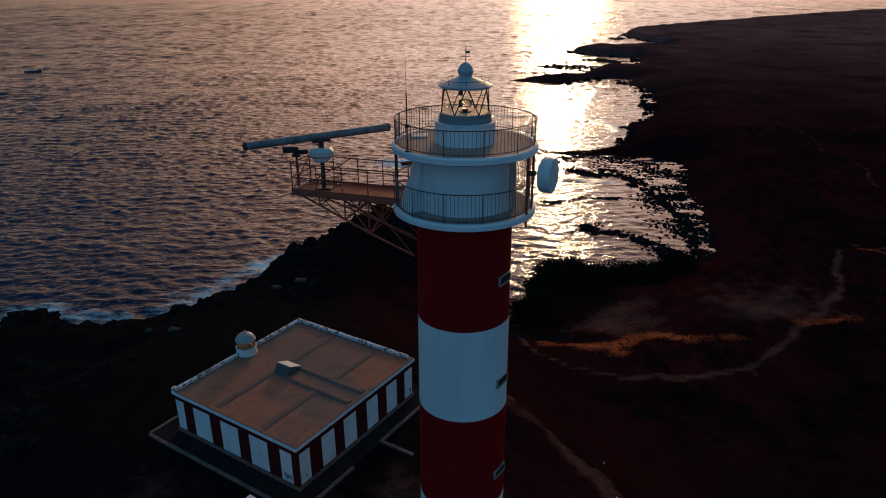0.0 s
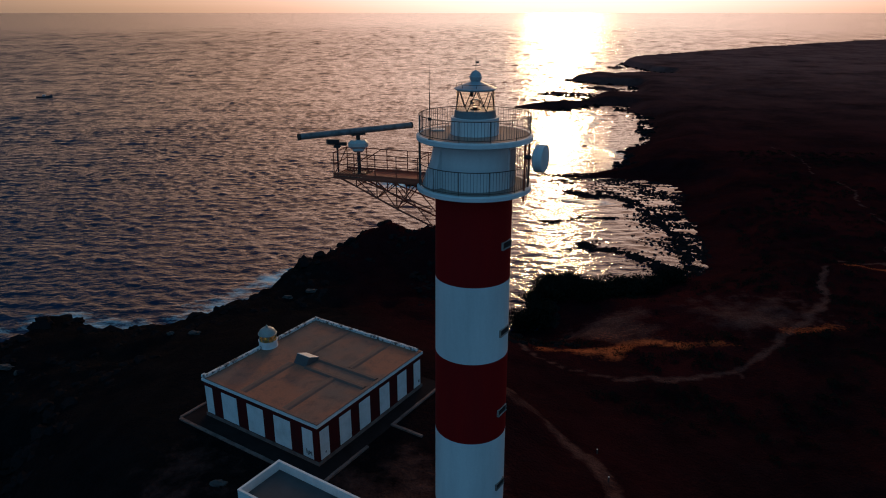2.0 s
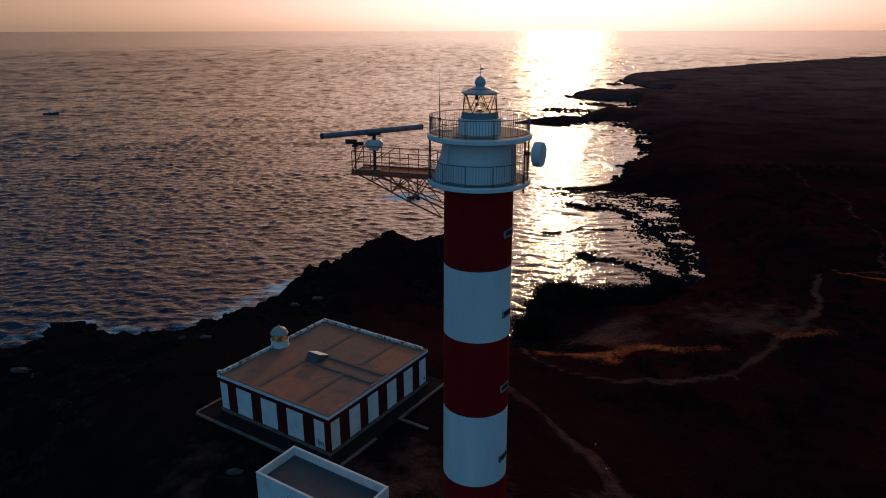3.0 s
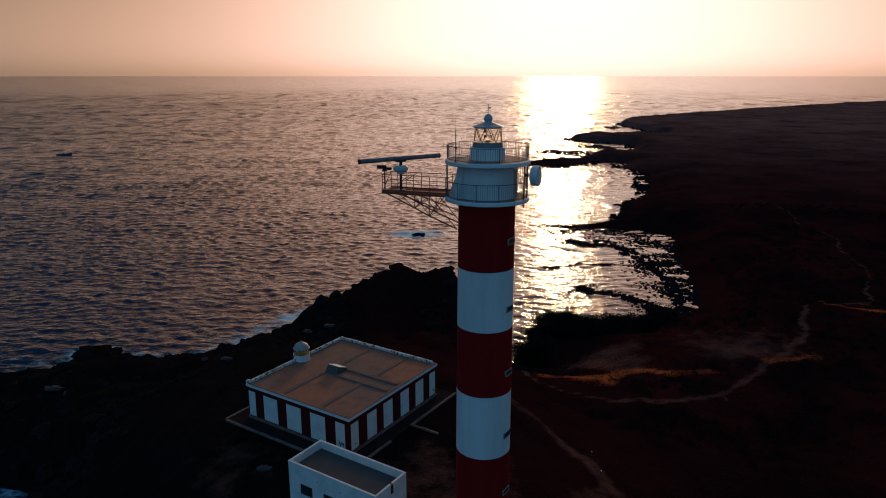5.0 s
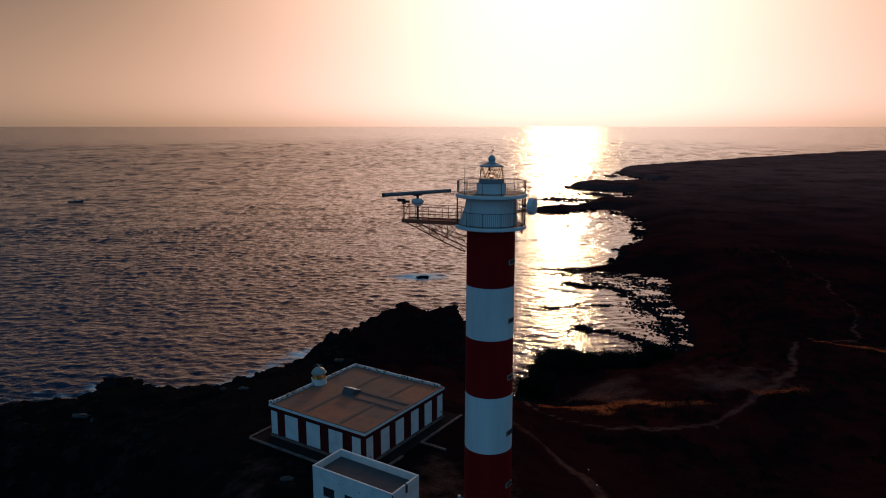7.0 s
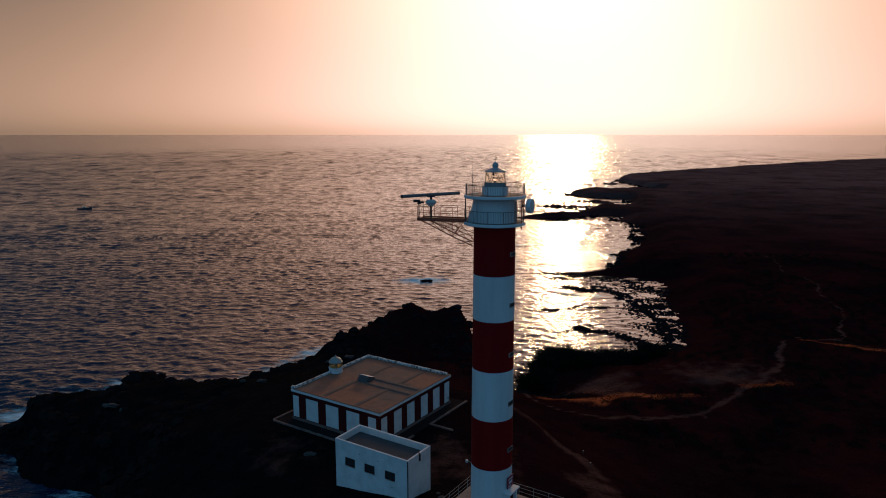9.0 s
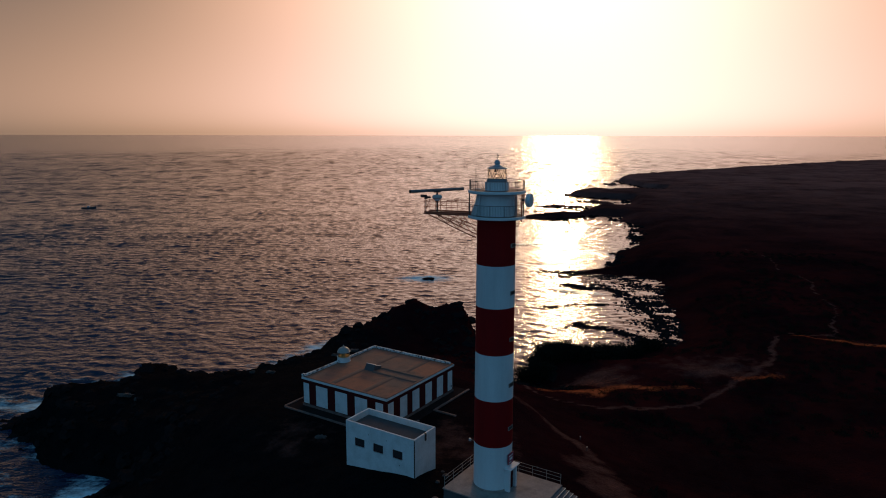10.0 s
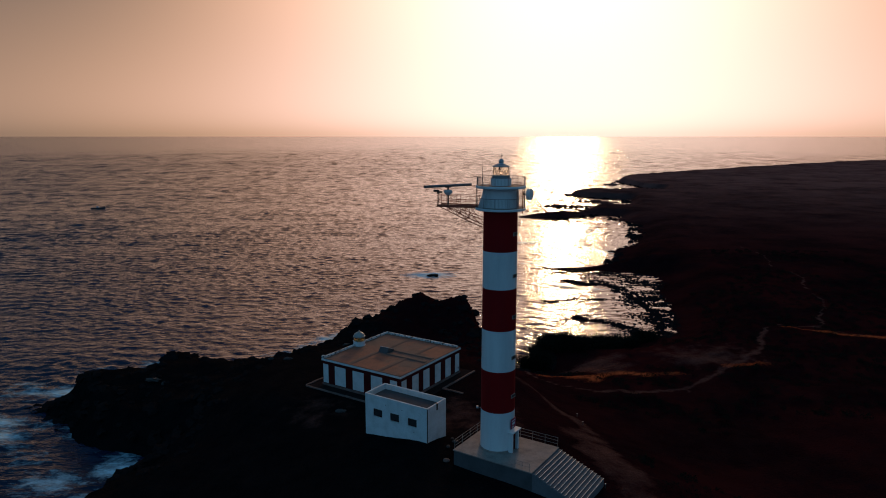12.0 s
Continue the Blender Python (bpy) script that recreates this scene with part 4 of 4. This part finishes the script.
watch = thing("camera_unit", (-6.52, 2.10, 26.46), "dark twin surveillance camera on a slim post", "camera")
part("post", rod((0, 0, -0.02), (0, 0, 1.22), 0.045, 8), M_DARKSTEEL, watch)
part("housing", shift(box((-0.50, -0.13, -0.12), (0.10, 0.13, 0.12), 0.03), pose(0, -0.02, 1.46, 0, 4, 20)), M_BLACK, watch, "boxy camera housing with a sun hood")
part("housing", shift(box((-0.10, -0.11, -0.09), (0.46, 0.11, 0.09), 0.03), pose(0, 0.02, 1.36, 0, 4, 20)), M_BLACK, watch, "narrow second housing")
part("yoke", box((-0.16, -0.15, 1.18), (0.16, 0.15, 1.30), 0.02), M_BLACK, watch)

# ---- the plinth ----
TURN = 57.1
plinth = thing("plinth", (3.1, -6.1, 0), "raised concrete plinth with a broad flight of steps", "plinth", turn=TURN)
# sides take the concrete with shade in its colour, the slab the plain one
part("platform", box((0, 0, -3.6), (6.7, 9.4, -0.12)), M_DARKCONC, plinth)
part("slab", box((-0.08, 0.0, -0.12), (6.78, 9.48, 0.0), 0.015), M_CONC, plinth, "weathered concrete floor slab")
for k in range(13):
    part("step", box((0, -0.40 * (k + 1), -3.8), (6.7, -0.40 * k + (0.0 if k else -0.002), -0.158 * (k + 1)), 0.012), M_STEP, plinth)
    part("nosing", box((0.01, -0.40 * (k + 1) - 0.012, -0.158 * (k + 1) - 0.03), (6.69, -0.40 * (k + 1) + 0.045, -0.158 * (k + 1) + 0.006), 0.004), M_BOX, plinth, "pale worn step edge")


def fence(parent, a, b, heights, gap, r=0.022):
    a, b = Vector(a), Vector(b)
    n = max(1, round((b - a).length / gap))
    for k in range(n + 1):
        p = a.lerp(b, k / n)
        part("rail_post", rod(p, p + Vector((0, 0, heights[-1])), r, 8), M_GALV, parent)
    for h in heights:
        part("rail", rod(a + Vector((0, 0, h)), b + Vector((0, 0, h)), r * 0.9, 8), M_GALV, parent)


rails = thing("plinth_railing", (3.1, -6.1, 0), "grey tubular railing along the plinth edge", "railing", turn=TURN)
fence(rails, (0.1, 9.35, 0), (6.6, 9.35, 0), (0.40, 0.78, 1.12), 1.6)
fence(rails, (6.68, 0.15, 0), (6.68, 9.25, 0), (0.40, 0.78, 1.12), 1.6)
fence(rails, (0.06, 0.35, 0), (0.06, 2.0, 0), (0.45, 0.85), 0.9)
rails2 = thing("stair_post", (3.1 + 0.5436 * 6.5 + 0.8394 * 5.45, -6.1 + 0.8394 * 6.5 - 0.5436 * 5.45, height_at(11.2, -3.6)), "short white marker post beside the steps", "post")
part("shaft", rod((0, 0, -0.4), (0, 0, 0.45), 0.06, 10), M_PALEROCK, rails2)
part("cap", rod((0, 0, 0.45), (0, 0, 0.52), 0.075, 10), M_BOX, rails2)

# ---- the old keeper's house ----
house = thing("keepers_house", (-11.92, 17.98, -2.8), "old single-storey house, oxblood walls, white bays, flat clay roof", "house", turn=TURN)
HX, HY, BASE, Z0 = 15.45, 14.4, 2.8, -0.8


def hz(z):
    return z + BASE


part("wall", box((0.04, 0.04, Z0), (HX - 0.04, HY - 0.04, hz(1.12))), M_OXIDE, house, "oxblood painted wall")
part("base_course", box((-0.05, -0.05, Z0), (HX + 0.05, HY + 0.05, hz(-2.50)), 0.02), M_KERB, house, "dark stone base course")
for lo, hi in (((-0.10, -0.10, hz(0.92)), (HX + 0.10, 0.06, hz(1.20))), ((-0.10, HY - 0.06, hz(0.92)), (HX + 0.10, HY + 0.10, hz(1.20))), ((-0.10, 0.06, hz(0.92)), (0.06, HY - 0.06, hz(1.20))), ((HX - 0.06, 0.06, hz(0.92)), (HX + 0.10, HY - 0.06, hz(1.20)))):
    part("cornice", box(lo, hi, 0.02), M_PANEL, house, "white cornice band")
for a0, a1 in ((0.30, 1.42), (2.80, 4.32), (5.50, 7.05), (8.50, 10.0), (11.3, 12.8), (14.05, 15.2)):
    part("bay", box((a0, -0.005, hz(-2.42)), (a1, 0.10, hz(0.42)), 0.015), M_PANEL, house, "whitewashed blind bay")
    part("bay", box((a0, HY - 0.10, hz(-2.42)), (a1, HY + 0.005, hz(0.42)), 0.015), M_PANEL, house, "whitewashed blind bay")
for b0, b1 in ((0.60, 1.80), (3.18, 5.20), (6.52, 8.58), (9.92, 11.98), (13.25, 14.25)):
    part("bay", box((-0.005, b0, hz(-2.42)), (0.10, b1, hz(0.42)), 0.015), M_PANEL, house, "whitewashed blind bay")
    part("bay", box((HX - 0.10, b0, hz(-2.42)), (HX + 0.005, b1, hz(0.42)), 0.015), M_PANEL, house, "whitewashed blind bay")
rk = random.Random(11)
for k in range(5):
    b = 0.75 + 0.14 * k
    part("scrawl", box((-0.012, b, hz(-2.2 + rk.uniform(0, 0.3))), (-0.006, b + 0.09, hz(-1.75 + rk.uniform(-0.2, 0.3)))), M_BLACK, house, "dark scrawled mark")
part("scrawl", box((0.85, -0.012, hz(-2.0)), (0.97, -0.006, hz(-1.8))), M_BLACK, house)
part("scrawl", box((14.8, -0.012, hz(-2.05)), (15.0, -0.006, hz(-1.75))), M_BLACK, house)
roof = part("flat_roof", box((0.05, 0.05, hz(1.12)), (HX - 0.05, HY - 0.05, hz(1.20))), M_ROOF, house, "weathered reddish clay roof")


def wedge(a, b, w, h):
    """A low ridge of roof screed with sloping sides from a to b."""
    a, b = Vector(a), Vector(b)
    d = (b - a).normalized()
    s = Vector((-d.y, d.x, 0))
    bm = bmesh.new()
    sec = [(-w, 0), (-w * 0.45, h), (w * 0.45, h), (w, 0)]
    p = [bm.verts.new(a + s * t + Vector((0, 0, q))) for t, q in sec]
    q = [bm.verts.new(b + s * t + Vector((0, 0, q))) for t, q in sec]
    for i in range(3):
        bm.faces.new((p[i], p[i + 1], q[i + 1], q[i]))
    bm.faces.new(p)
    bm.faces.new(q[::-1])
    bm.faces.new((p[3], p[0], q[0], q[3]))
    return bm


zr = hz(1.195)
for a, b in (((0.3, 4.0), (6.7, 4.0)), ((0.3, 9.35), (6.6, 9.35)), ((8.9, 3.9), (15.0, 3.9)), ((8.9, 9.2), (15.0, 9.2))):
    part("roof_rib", wedge((*a, zr), (*b, zr), 0.46, 0.09), M_RIB, roof)
for a in (6.8, 8.6):
    part("roof_rib", wedge((a, 0.4, zr), (a, 7.6, zr), 0.36, 0.14), M_RIB, roof)
for lo, hi, m in (((-0.06, -0.06, 1.22), (HX + 0.06, 0.34, 1.30), M_ROOF), ((-0.06, 0.34, 1.22), (0.34, HY - 0.36, 1.30), M_ROOF), ((0.02, HY - 0.36, 1.2), (HX - 0.02, HY - 0.02, 1.50), M_WORN), ((HX - 0.36, 0.34, 1.2), (HX - 0.02, HY - 0.36, 1.50), M_WORN)):
    part("parapet", box((lo[0], lo[1], hz(lo[2]) - 0.01), (hi[0], hi[1], hz(hi[2])), 0.04), m, house, "flaking pale parapet" if m is M_WORN else "clay covered parapet")
part("corner_stone", box((-0.12, HY - 0.45, hz(1.28)), (0.35, HY + 0.10, hz(1.62)), 0.08), M_WORN, house)
light = bmesh.new()
p = [light.verts.new(c) for c in ((6.75, 7.65, zr), (8.65, 7.65, zr), (8.65, 9.25, zr), (6.75, 9.25, zr), (7.35, 7.65, zr + 0.75), (8.62, 7.65, zr + 0.24), (8.62, 9.25, zr + 0.24), (7.35, 9.25, zr + 0.75))]
for f in ((3, 2, 1, 0), (0, 1, 5, 4), (1, 2, 6, 5), (2, 3, 7, 6), (3, 0, 4, 7), (4, 5, 6, 7)):
    light.faces.new([p[i] for i in f])
skylight = part("roof_hatch", light, M_TAR, roof, "hipped stair hatch on the roof")
part("hatch_lid", shift(box((-0.70, -0.84, 0.0), (0.66, 0.84, 0.05), 0.015), pose(7.985, 8.45, zr + 0.497, 0, 21.9, 0)), M_BOX, skylight, "pale lid")

old = thing("roof_lantern", (-19.35, 32.3, 1.18), "small old lantern with amber glass and dome on a roof", "lantern")
part("drum", lathe([(0.0, 0.0), (0.98, 0.0), (0.98, 0.06), (0.93, 0.10), (0.93, 0.66), (0.98, 0.70), (0.98, 0.76), (0.0, 0.76)], 48), M_PANEL, old, "white round drum", True)
part("glazing", lathe([(0.84, 0.76), (0.87, 0.76), (0.87, 1.42), (0.84, 1.42)], 48, close=True), M_AMBER, old, "amber glass")
part("core", lathe([(0.0, 0.76), (0.25, 0.76), (0.25, 1.42), (0.0, 1.42)], 20), M_BOX, old)
for k in range(10):
    part("mullion", rod(polar(0.875, k * 36, 0.76), polar(0.875, k * 36, 1.42), 0.022, 6), M_COPPER, old)
part("dome", lathe([(0.0, 1.40), (0.95, 1.40), (0.95, 1.47), (0.88, 1.50), (0.83, 1.66), (0.70, 1.86), (0.48, 2.02), (0.20, 2.12), (0.0, 2.14)], 48), M_COPPER, old, "grey-green metal dome", True)
part("knob", lathe([(0.0, 2.12), (0.09, 2.13), (0.14, 2.21), (0.10, 2.29), (0.04, 2.32), (0.02, 2.44), (0.0, 2.45)], 20), M_COPPER, old, smooth=True)


# kerbs round the house
def kerb(a, b, label="low weathered kerb wall beside the house"):
    e = thing("kerb", (-11.92, 17.98, -2.8), label, "kerb", turn=TURN, group="kerbs round the house")
    a, b = Vector((*a, 0)), Vector((*b, 0))
    n = max(1, round((b - a).length / 1.3))
    d = (b - a).normalized()
    s = Vector((-d.y, d.x, 0)) * 0.15
    for k in range(n):
        p, q = a.lerp(b, k / n) + d * 0.006, a.lerp(b, (k + 1) / n) - d * 0.006
        lo = [min((p - s)[i], (q + s)[i], (p + s)[i], (q - s)[i]) for i in range(2)]
        hi = [max((p - s)[i], (q + s)[i], (p + s)[i], (q - s)[i]) for i in range(2)]
        part("kerb_stone", box((*lo, -1.6), (*hi, 0.10 + 0.02 * (k % 2)), 0.025), M_KERB, e)


kerb((-1.85, -1.6), (-1.85, 16.0))
kerb((-1.7, -1.75), (4.4, -1.75))
kerb((8.4, -1.6), (17.2, -1.6))
kerb((8.25, -1.45), (8.25, -5.0))
kerb((-1.7, 16.15), (4.0, 16.15))
apron = thing("apron", (-11.92, 17.98, -2.8), "worn paved walk round the house", "paving", turn=TURN)
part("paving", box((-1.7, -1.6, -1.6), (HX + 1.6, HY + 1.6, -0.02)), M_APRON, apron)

# ---- the store ----
store = thing("store_building", (-7.79, 2.90, -1.2), "plain white flat-roofed store with three small windows", "building", turn=TURN)
SX, SY, SB, ST = 3.88, 9.15, -2.2, 4.13
wins = [(1.52, 2.80), (4.06, 5.40), (6.58, 7.94)]
wl, wh = 1.55, 2.48
bm = bmesh.new()
box((0, 0, SB), (0.17, SY, wl), 0, bm)
box((0, 0, wh), (0.17, SY, ST), 0, bm)
edge = 0.0
for a, b in wins + [(SY, SY)]:
    box((0, edge, wl), (0.17, a, wh), 0, bm)
    edge = b
part("wall", bm, M_PANEL, store, "white rendered wall with window openings")
part("wall", box((0.17, 0, SB), (SX, 0.17, ST)), M_PANEL, store, "white rendered wall")
part("wall", box((0.17, SY - 0.17, SB), (SX, SY, ST)), M_PANEL, store, "white rendered wall")
part("wall", box((SX - 0.17, 0.17, SB), (SX, SY - 0.17, ST)), M_PANEL, store, "white rendered wall")
part("roof", box((0.17, 0.17, ST - 0.85), (SX - 0.17, SY - 0.17, ST - 0.65)), M_TAR, store, "dark felt roof behind the parapet")
part("floor", box((0.17, 0.17, SB), (SX - 0.17, SY - 0.17, 0.0)), M_CONC, store)
for lo, hi in (((-0.02, -0.02), (0.18, SY + 0.02)), ((0.18, -0.02), (SX + 0.02, 0.18)), ((0.18, SY - 0.18), (SX + 0.02, SY + 0.02)), ((SX - 0.18, 0.18), (SX + 0.02, SY - 0.18))):
    part("coping", box((*lo, ST), (*hi, ST + 0.05), 0.012), M_PANEL, store, "pale coping")
for a, b in wins:
    win = part("window", box((0.10, a, wl), (0.16, b, wl + 0.08)), M_OXIDE, store, "small window with a brown frame")
    part("frame", box((0.10, a, wh - 0.08), (0.16, b, wh)), M_OXIDE, win)
    part("frame", box((0.10, a, wl + 0.08), (0.16, a + 0.07, wh - 0.08)), M_OXIDE, win)
    part("frame", box((0.10, b - 0.07, wl + 0.08), (0.16, b, wh - 0.08)), M_OXIDE, win)
    part("pane", box((0.12, a + 0.07, wl + 0.08), (0.135, b - 0.07, wh - 0.08)), M_BLACK, win, "dark pane")
    part("sill", box((-0.05, a - 0.06, wl - 0.06), (0.10, b + 0.06, wl), 0.01), M_PANEL, win)
part("downpipe", rod((-0.03, -0.03, SB + 1.0), (-0.03, -0.03, ST - 0.03), 0.055, 8), M_DARKSTEEL, store, "dark corner downpipe")
part("scupper", box((1.85, -0.08, ST - 0.75), (2.10, 0.02, ST - 0.05), 0.02), M_DARKSTEEL, store, "dark rain scupper")
part("scupper_cut", box((1.86, -0.035, ST - 0.10), (2.09, 0.19, ST + 0.055), 0.01), M_DARKSTEEL, store)
for y, z in ((3.6, 3.2), (6.0, 3.25), (1.9, 0.9)):
    part("vent", shift(rod((0, 0, -0.03), (0, 0, 0.03), 0.05, 10), pose(0, y, z, 0, 90, 0)), M_DARKSTEEL, store)

# ---- small things outdoors ----
for x, y, z, s, col in ((-4.6, 4.2, 0, 0.36, M_PALEROCK), (-5.4, 2.6, 0, 0.26, M_PALEROCK), (-5.6, -0.4, 0, 0.4, M_KERB), (-4.9, 5.3, 0, 0.22, M_PALEROCK)):
    bm = bmesh.new()
    bmesh.ops.create_icosphere(bm, subdivisions=2, radius=s)
    for v in bm.verts:
        v.co = v.co * (1 + 0.35 * noise.noise(v.co * 3 + Vector((x, y, 0))))
        v.co.z *= 0.55
    ob = new("loose_stone", mesh_of("loose_stone", bm, col))
    ob.location = (x, y, height_at(x, y) + s * 0.15)
    tagged(ob, "pale loose stone on the bare yard", "stone", group="stones in the yard")
for x, y in ((14.3, 27.6), (13.9, 21.4)):
    post = thing("marker_post", (x, y, height_at(x, y)), "short white marker post beside the track", "post", group="posts by the track")
    part("shaft", rod((0, 0, -0.3), (0, 0, 0.5), 0.06, 10), M_PALEROCK, post)
    part("cap", rod((0, 0, 0.5), (0, 0, 0.57), 0.075, 10), M_BOX, post)

# flattened pale lumps, set where the lava has pale patches
for x, y, sx, sy, k in ((-36.6, 56.6, 0.9, 0.5, 1), (-39.8, 56.0, 0.5, 0.35, 2), (-60.6, 50.6, 1.3, 0.6, 3), (-58.4, 49.8, 0.4, 0.3, 4), (-24.6, 80.6, 1.0, 0.6, 5), (-28.6, 79.4, 0.9, 0.5, 6), (-19.8, 15.6, 0.7, 0.3, 8)):
    bm = bmesh.new()
    bmesh.ops.create_icosphere(bm, subdivisions=3, radius=1)
    for v in bm.verts:
        g = 1 + 0.55 * noise.noise(v.co * 1.7 + Vector((k * 9.1, 0, 0))) + 0.25 * noise.noise(v.co * 4.3 + Vector((k * 3.3, 5, 0)))
        v.co = Vector((v.co.x * sx * g, v.co.y * sy * g, v.co.z * 0.32 * g))
    ob = new("pale_lump", mesh_of("pale_lump", bm, M_PALEROCK))
    ob.location = (x, y, height_at(x, y) + 0.12)
    tagged(ob, "flat pale lump on the black lava", "rock", group="pale rocks on the lava")
lamp = thing("flood_lamp", (0, 0, 4.35), "small flood lamp on a bracket at the tower wall", "lamp")
part("bracket", rod((-1.8, 0.05, 0), (-2.15, 0.05, 0.12), 0.03, 8), M_GALV, lamp)
part("housing", box((-2.36, -0.10, 0.02), (-2.12, 0.20, 0.24), 0.03), M_LEAD, lamp)
bm = bmesh.new()
bmesh.ops.create_icosphere(bm, subdivisions=3, radius=1)
for v in bm.verts:
    k = 1 + 0.6 * noise.noise(v.co * 1.4) + 0.25 * noise.noise(v.co * 4)
    v.co = Vector((v.co.x * 2.3 * k, v.co.y * 2.0 * k, v.co.z * (0.45 + 0.9 * max(0, noise.noise(v.co * 2.1 + Vector((4, 1, 0))))) * k))
ob = new("sea_rock", mesh_of("sea_rock", bm, M_ROCK))
ob.location = (-10.5, 182, SEA + 0.1)
tagged(ob, "black rock awash in the sea with foam round it", "rock")

boat = thing("fishing_boat", (-257, 414, SEA), "small dark fishing boat lying off the coast", "boat", turn=8)
bm = bmesh.new()
st = [(-4.6, 1.3, 0.9), (-2.5, 1.5, 0.8), (0.5, 1.5, 0.85), (3.0, 1.1, 1.2), (5.0, 0.05, 1.8)]
rows = []
for x, w, h in st:
    rows.append([bm.verts.new(c) for c in ((x, -w, h), (x, -w * 0.75, -0.4), (x, 0, -0.7), (x, w * 0.75, -0.4), (x, w, h))])
for p, q in zip(rows, rows[1:]):
    for i in range(4):
        bm.faces.new((p[i], p[i + 1], q[i + 1], q[i]))
    bm.faces.new((p[4], p[0], q[0], q[4]))
bm.faces.new(rows[0])
bm.faces.new(rows[-1][::-1])
part("hull", bm, M_HULL, boat, "dark hull", True)
part("cabin", box((-0.9, -0.7, 0.8), (0.7, 0.7, 1.8), 0.08), M_LEAD, boat, "small grey wheelhouse")
part("mast", rod((0.2, 0, 1.7), (0.2, 0, 3.6), 0.06, 8), M_HULL, boat)
part("boom", rod((0.2, 0, 2.7), (-3.2, 0, 2.0), 0.05, 8), M_HULL, boat)


# shrubs at the shore
def shrub(seed, size):
    rs = random.Random(seed)
    e = thing("coastal_shrub", (0, 0, 0), "dark wind-bent shrub on the rocky shore", "shrub", group="shrubs at the shore")
    wood, leaf = bmesh.new(), bmesh.new()
    tips = []
    for k in range(7):
        a, lean = rs.uniform(0, 6.28), rs.uniform(0.3, 1.0)
        p = Vector((0, 0, -0.5))
        for j in range(3):
            q = p + Vector((math.cos(a) * lean, math.sin(a) * lean, rs.uniform(0.5, 0.9))) * size * 0.34
            rod(p, q, 0.09 * size / (j + 1.2), 5, wood, 0.07 * size / (j + 2))
            tips += [q, (p + q) / 2] if j else [q]
            p, a = q, a + rs.uniform(-0.6, 0.6)
    for c in tips:
        for k in range(70):
            o = c + Vector((rs.gauss(0, 0.26), rs.gauss(0, 0.26), rs.gauss(0.05, 0.17))) * size
            d = Vector((rs.gauss(0, 1), rs.gauss(0, 1), rs.gauss(0, 1))).normalized()
            f = d.orthogonal().normalized()
            s = rs.uniform(0.05, 0.11) * size
            leaf.faces.new([leaf.verts.new(o + v) for v in (d * s, f * s * 0.5, -d * s, -f * s * 0.5)])
    part("trunk", wood, M_BARK, e)
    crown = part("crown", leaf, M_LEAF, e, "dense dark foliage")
    return e


shrubs = [shrub(3, 3.2), shrub(9, 2.8)]
spots = [(20.2, 95, 1.0), (17.0, 90, 1.0), (23, 96, 1.05), (27.5, 93, 0.6), (33, 92, 0.4), (17, 84, 0.9), (21, 91, 1.1), (39, 93, 0.32), (26, 87, 0.6), (24.5, 97, 0.9), (25, 93, 0.75), (29.5, 94, 0.5), (31.5, 92.5, 0.45), (35.5, 93, 0.42), (37.5, 93.5, 0.38), (42, 96, 0.35), (45.5, 98, 0.3), (19.2, 90, 1.15), (16, 80, 0.8), (22.5, 94.5, 1.1), (28, 89, 0.6), (14.6, 81.5, 0.6), (13.2, 78.5, 0.55), (19.8, 93, 1.05), (22, 95, 1.05)]
for k, (x, y, s) in enumerate(spots):
    m = pose(x, y, height_at(x, y) + 0.1, 0, 0, k * 77)
    if k < 2:
        shrubs[k].matrix_world = m
    else:
        copy_thing(shrubs[k % 2], m)

# low scrub on the slopes
def tuft(seed):
    rs = random.Random(seed)
    co, fa = [], []
    for k in range(46):
        a, r = rs.uniform(0, 6.28), rs.uniform(0, 1) ** 0.6
        o = Vector((math.cos(a) * r, math.sin(a) * r, rs.uniform(0, 0.62) * (1.1 - r * 0.7)))
        d = Vector((rs.gauss(0, 1), rs.gauss(0, 1), rs.gauss(0.5, 0.7))).normalized() * rs.uniform(0.16, 0.34)
        f = d.orthogonal().normalized() * 0.10
        co += [(o + f)[:], (o - f)[:], (o + d)[:]]
        fa.append((3 * k, 3 * k + 1, 3 * k + 2))
    return np.array(co), np.array(fa)


rs = random.Random(8)
cand = np.array([(rs.uniform(-60, 150), rs.uniform(-5, 210)) for _ in range(9000)])
cs = inland(cand[:, 0], cand[:, 1])
ch = ground_height(cand[:, 0], cand[:, 1])
cd = dirt_mask(cand[:, 0], cand[:, 1])
cn = fbm(cand[:, 0], cand[:, 1], 22, 3, 99)
cq = np.hypot((cand[:, 0] + 8) / 24, (cand[:, 1] - 17) / 26)
spots = [(x, y, h - 0.05, rs.uniform(0.45, 1.25), rs.uniform(0, 6.28)) for (x, y), s, h, d, q, v in zip(cand, cs, ch, cd, cq, cn) if s > 8 and x > 2 and d < 0.25 and q > 1.05 and v > -0.15]
scrub = scatter("low_scrub", [tuft(k) for k in range(6)], spots[:3200], M_LEAF)
tagged(scrub, "low dry scrub scattered over the dark slope", "scrub", kind="stuff")
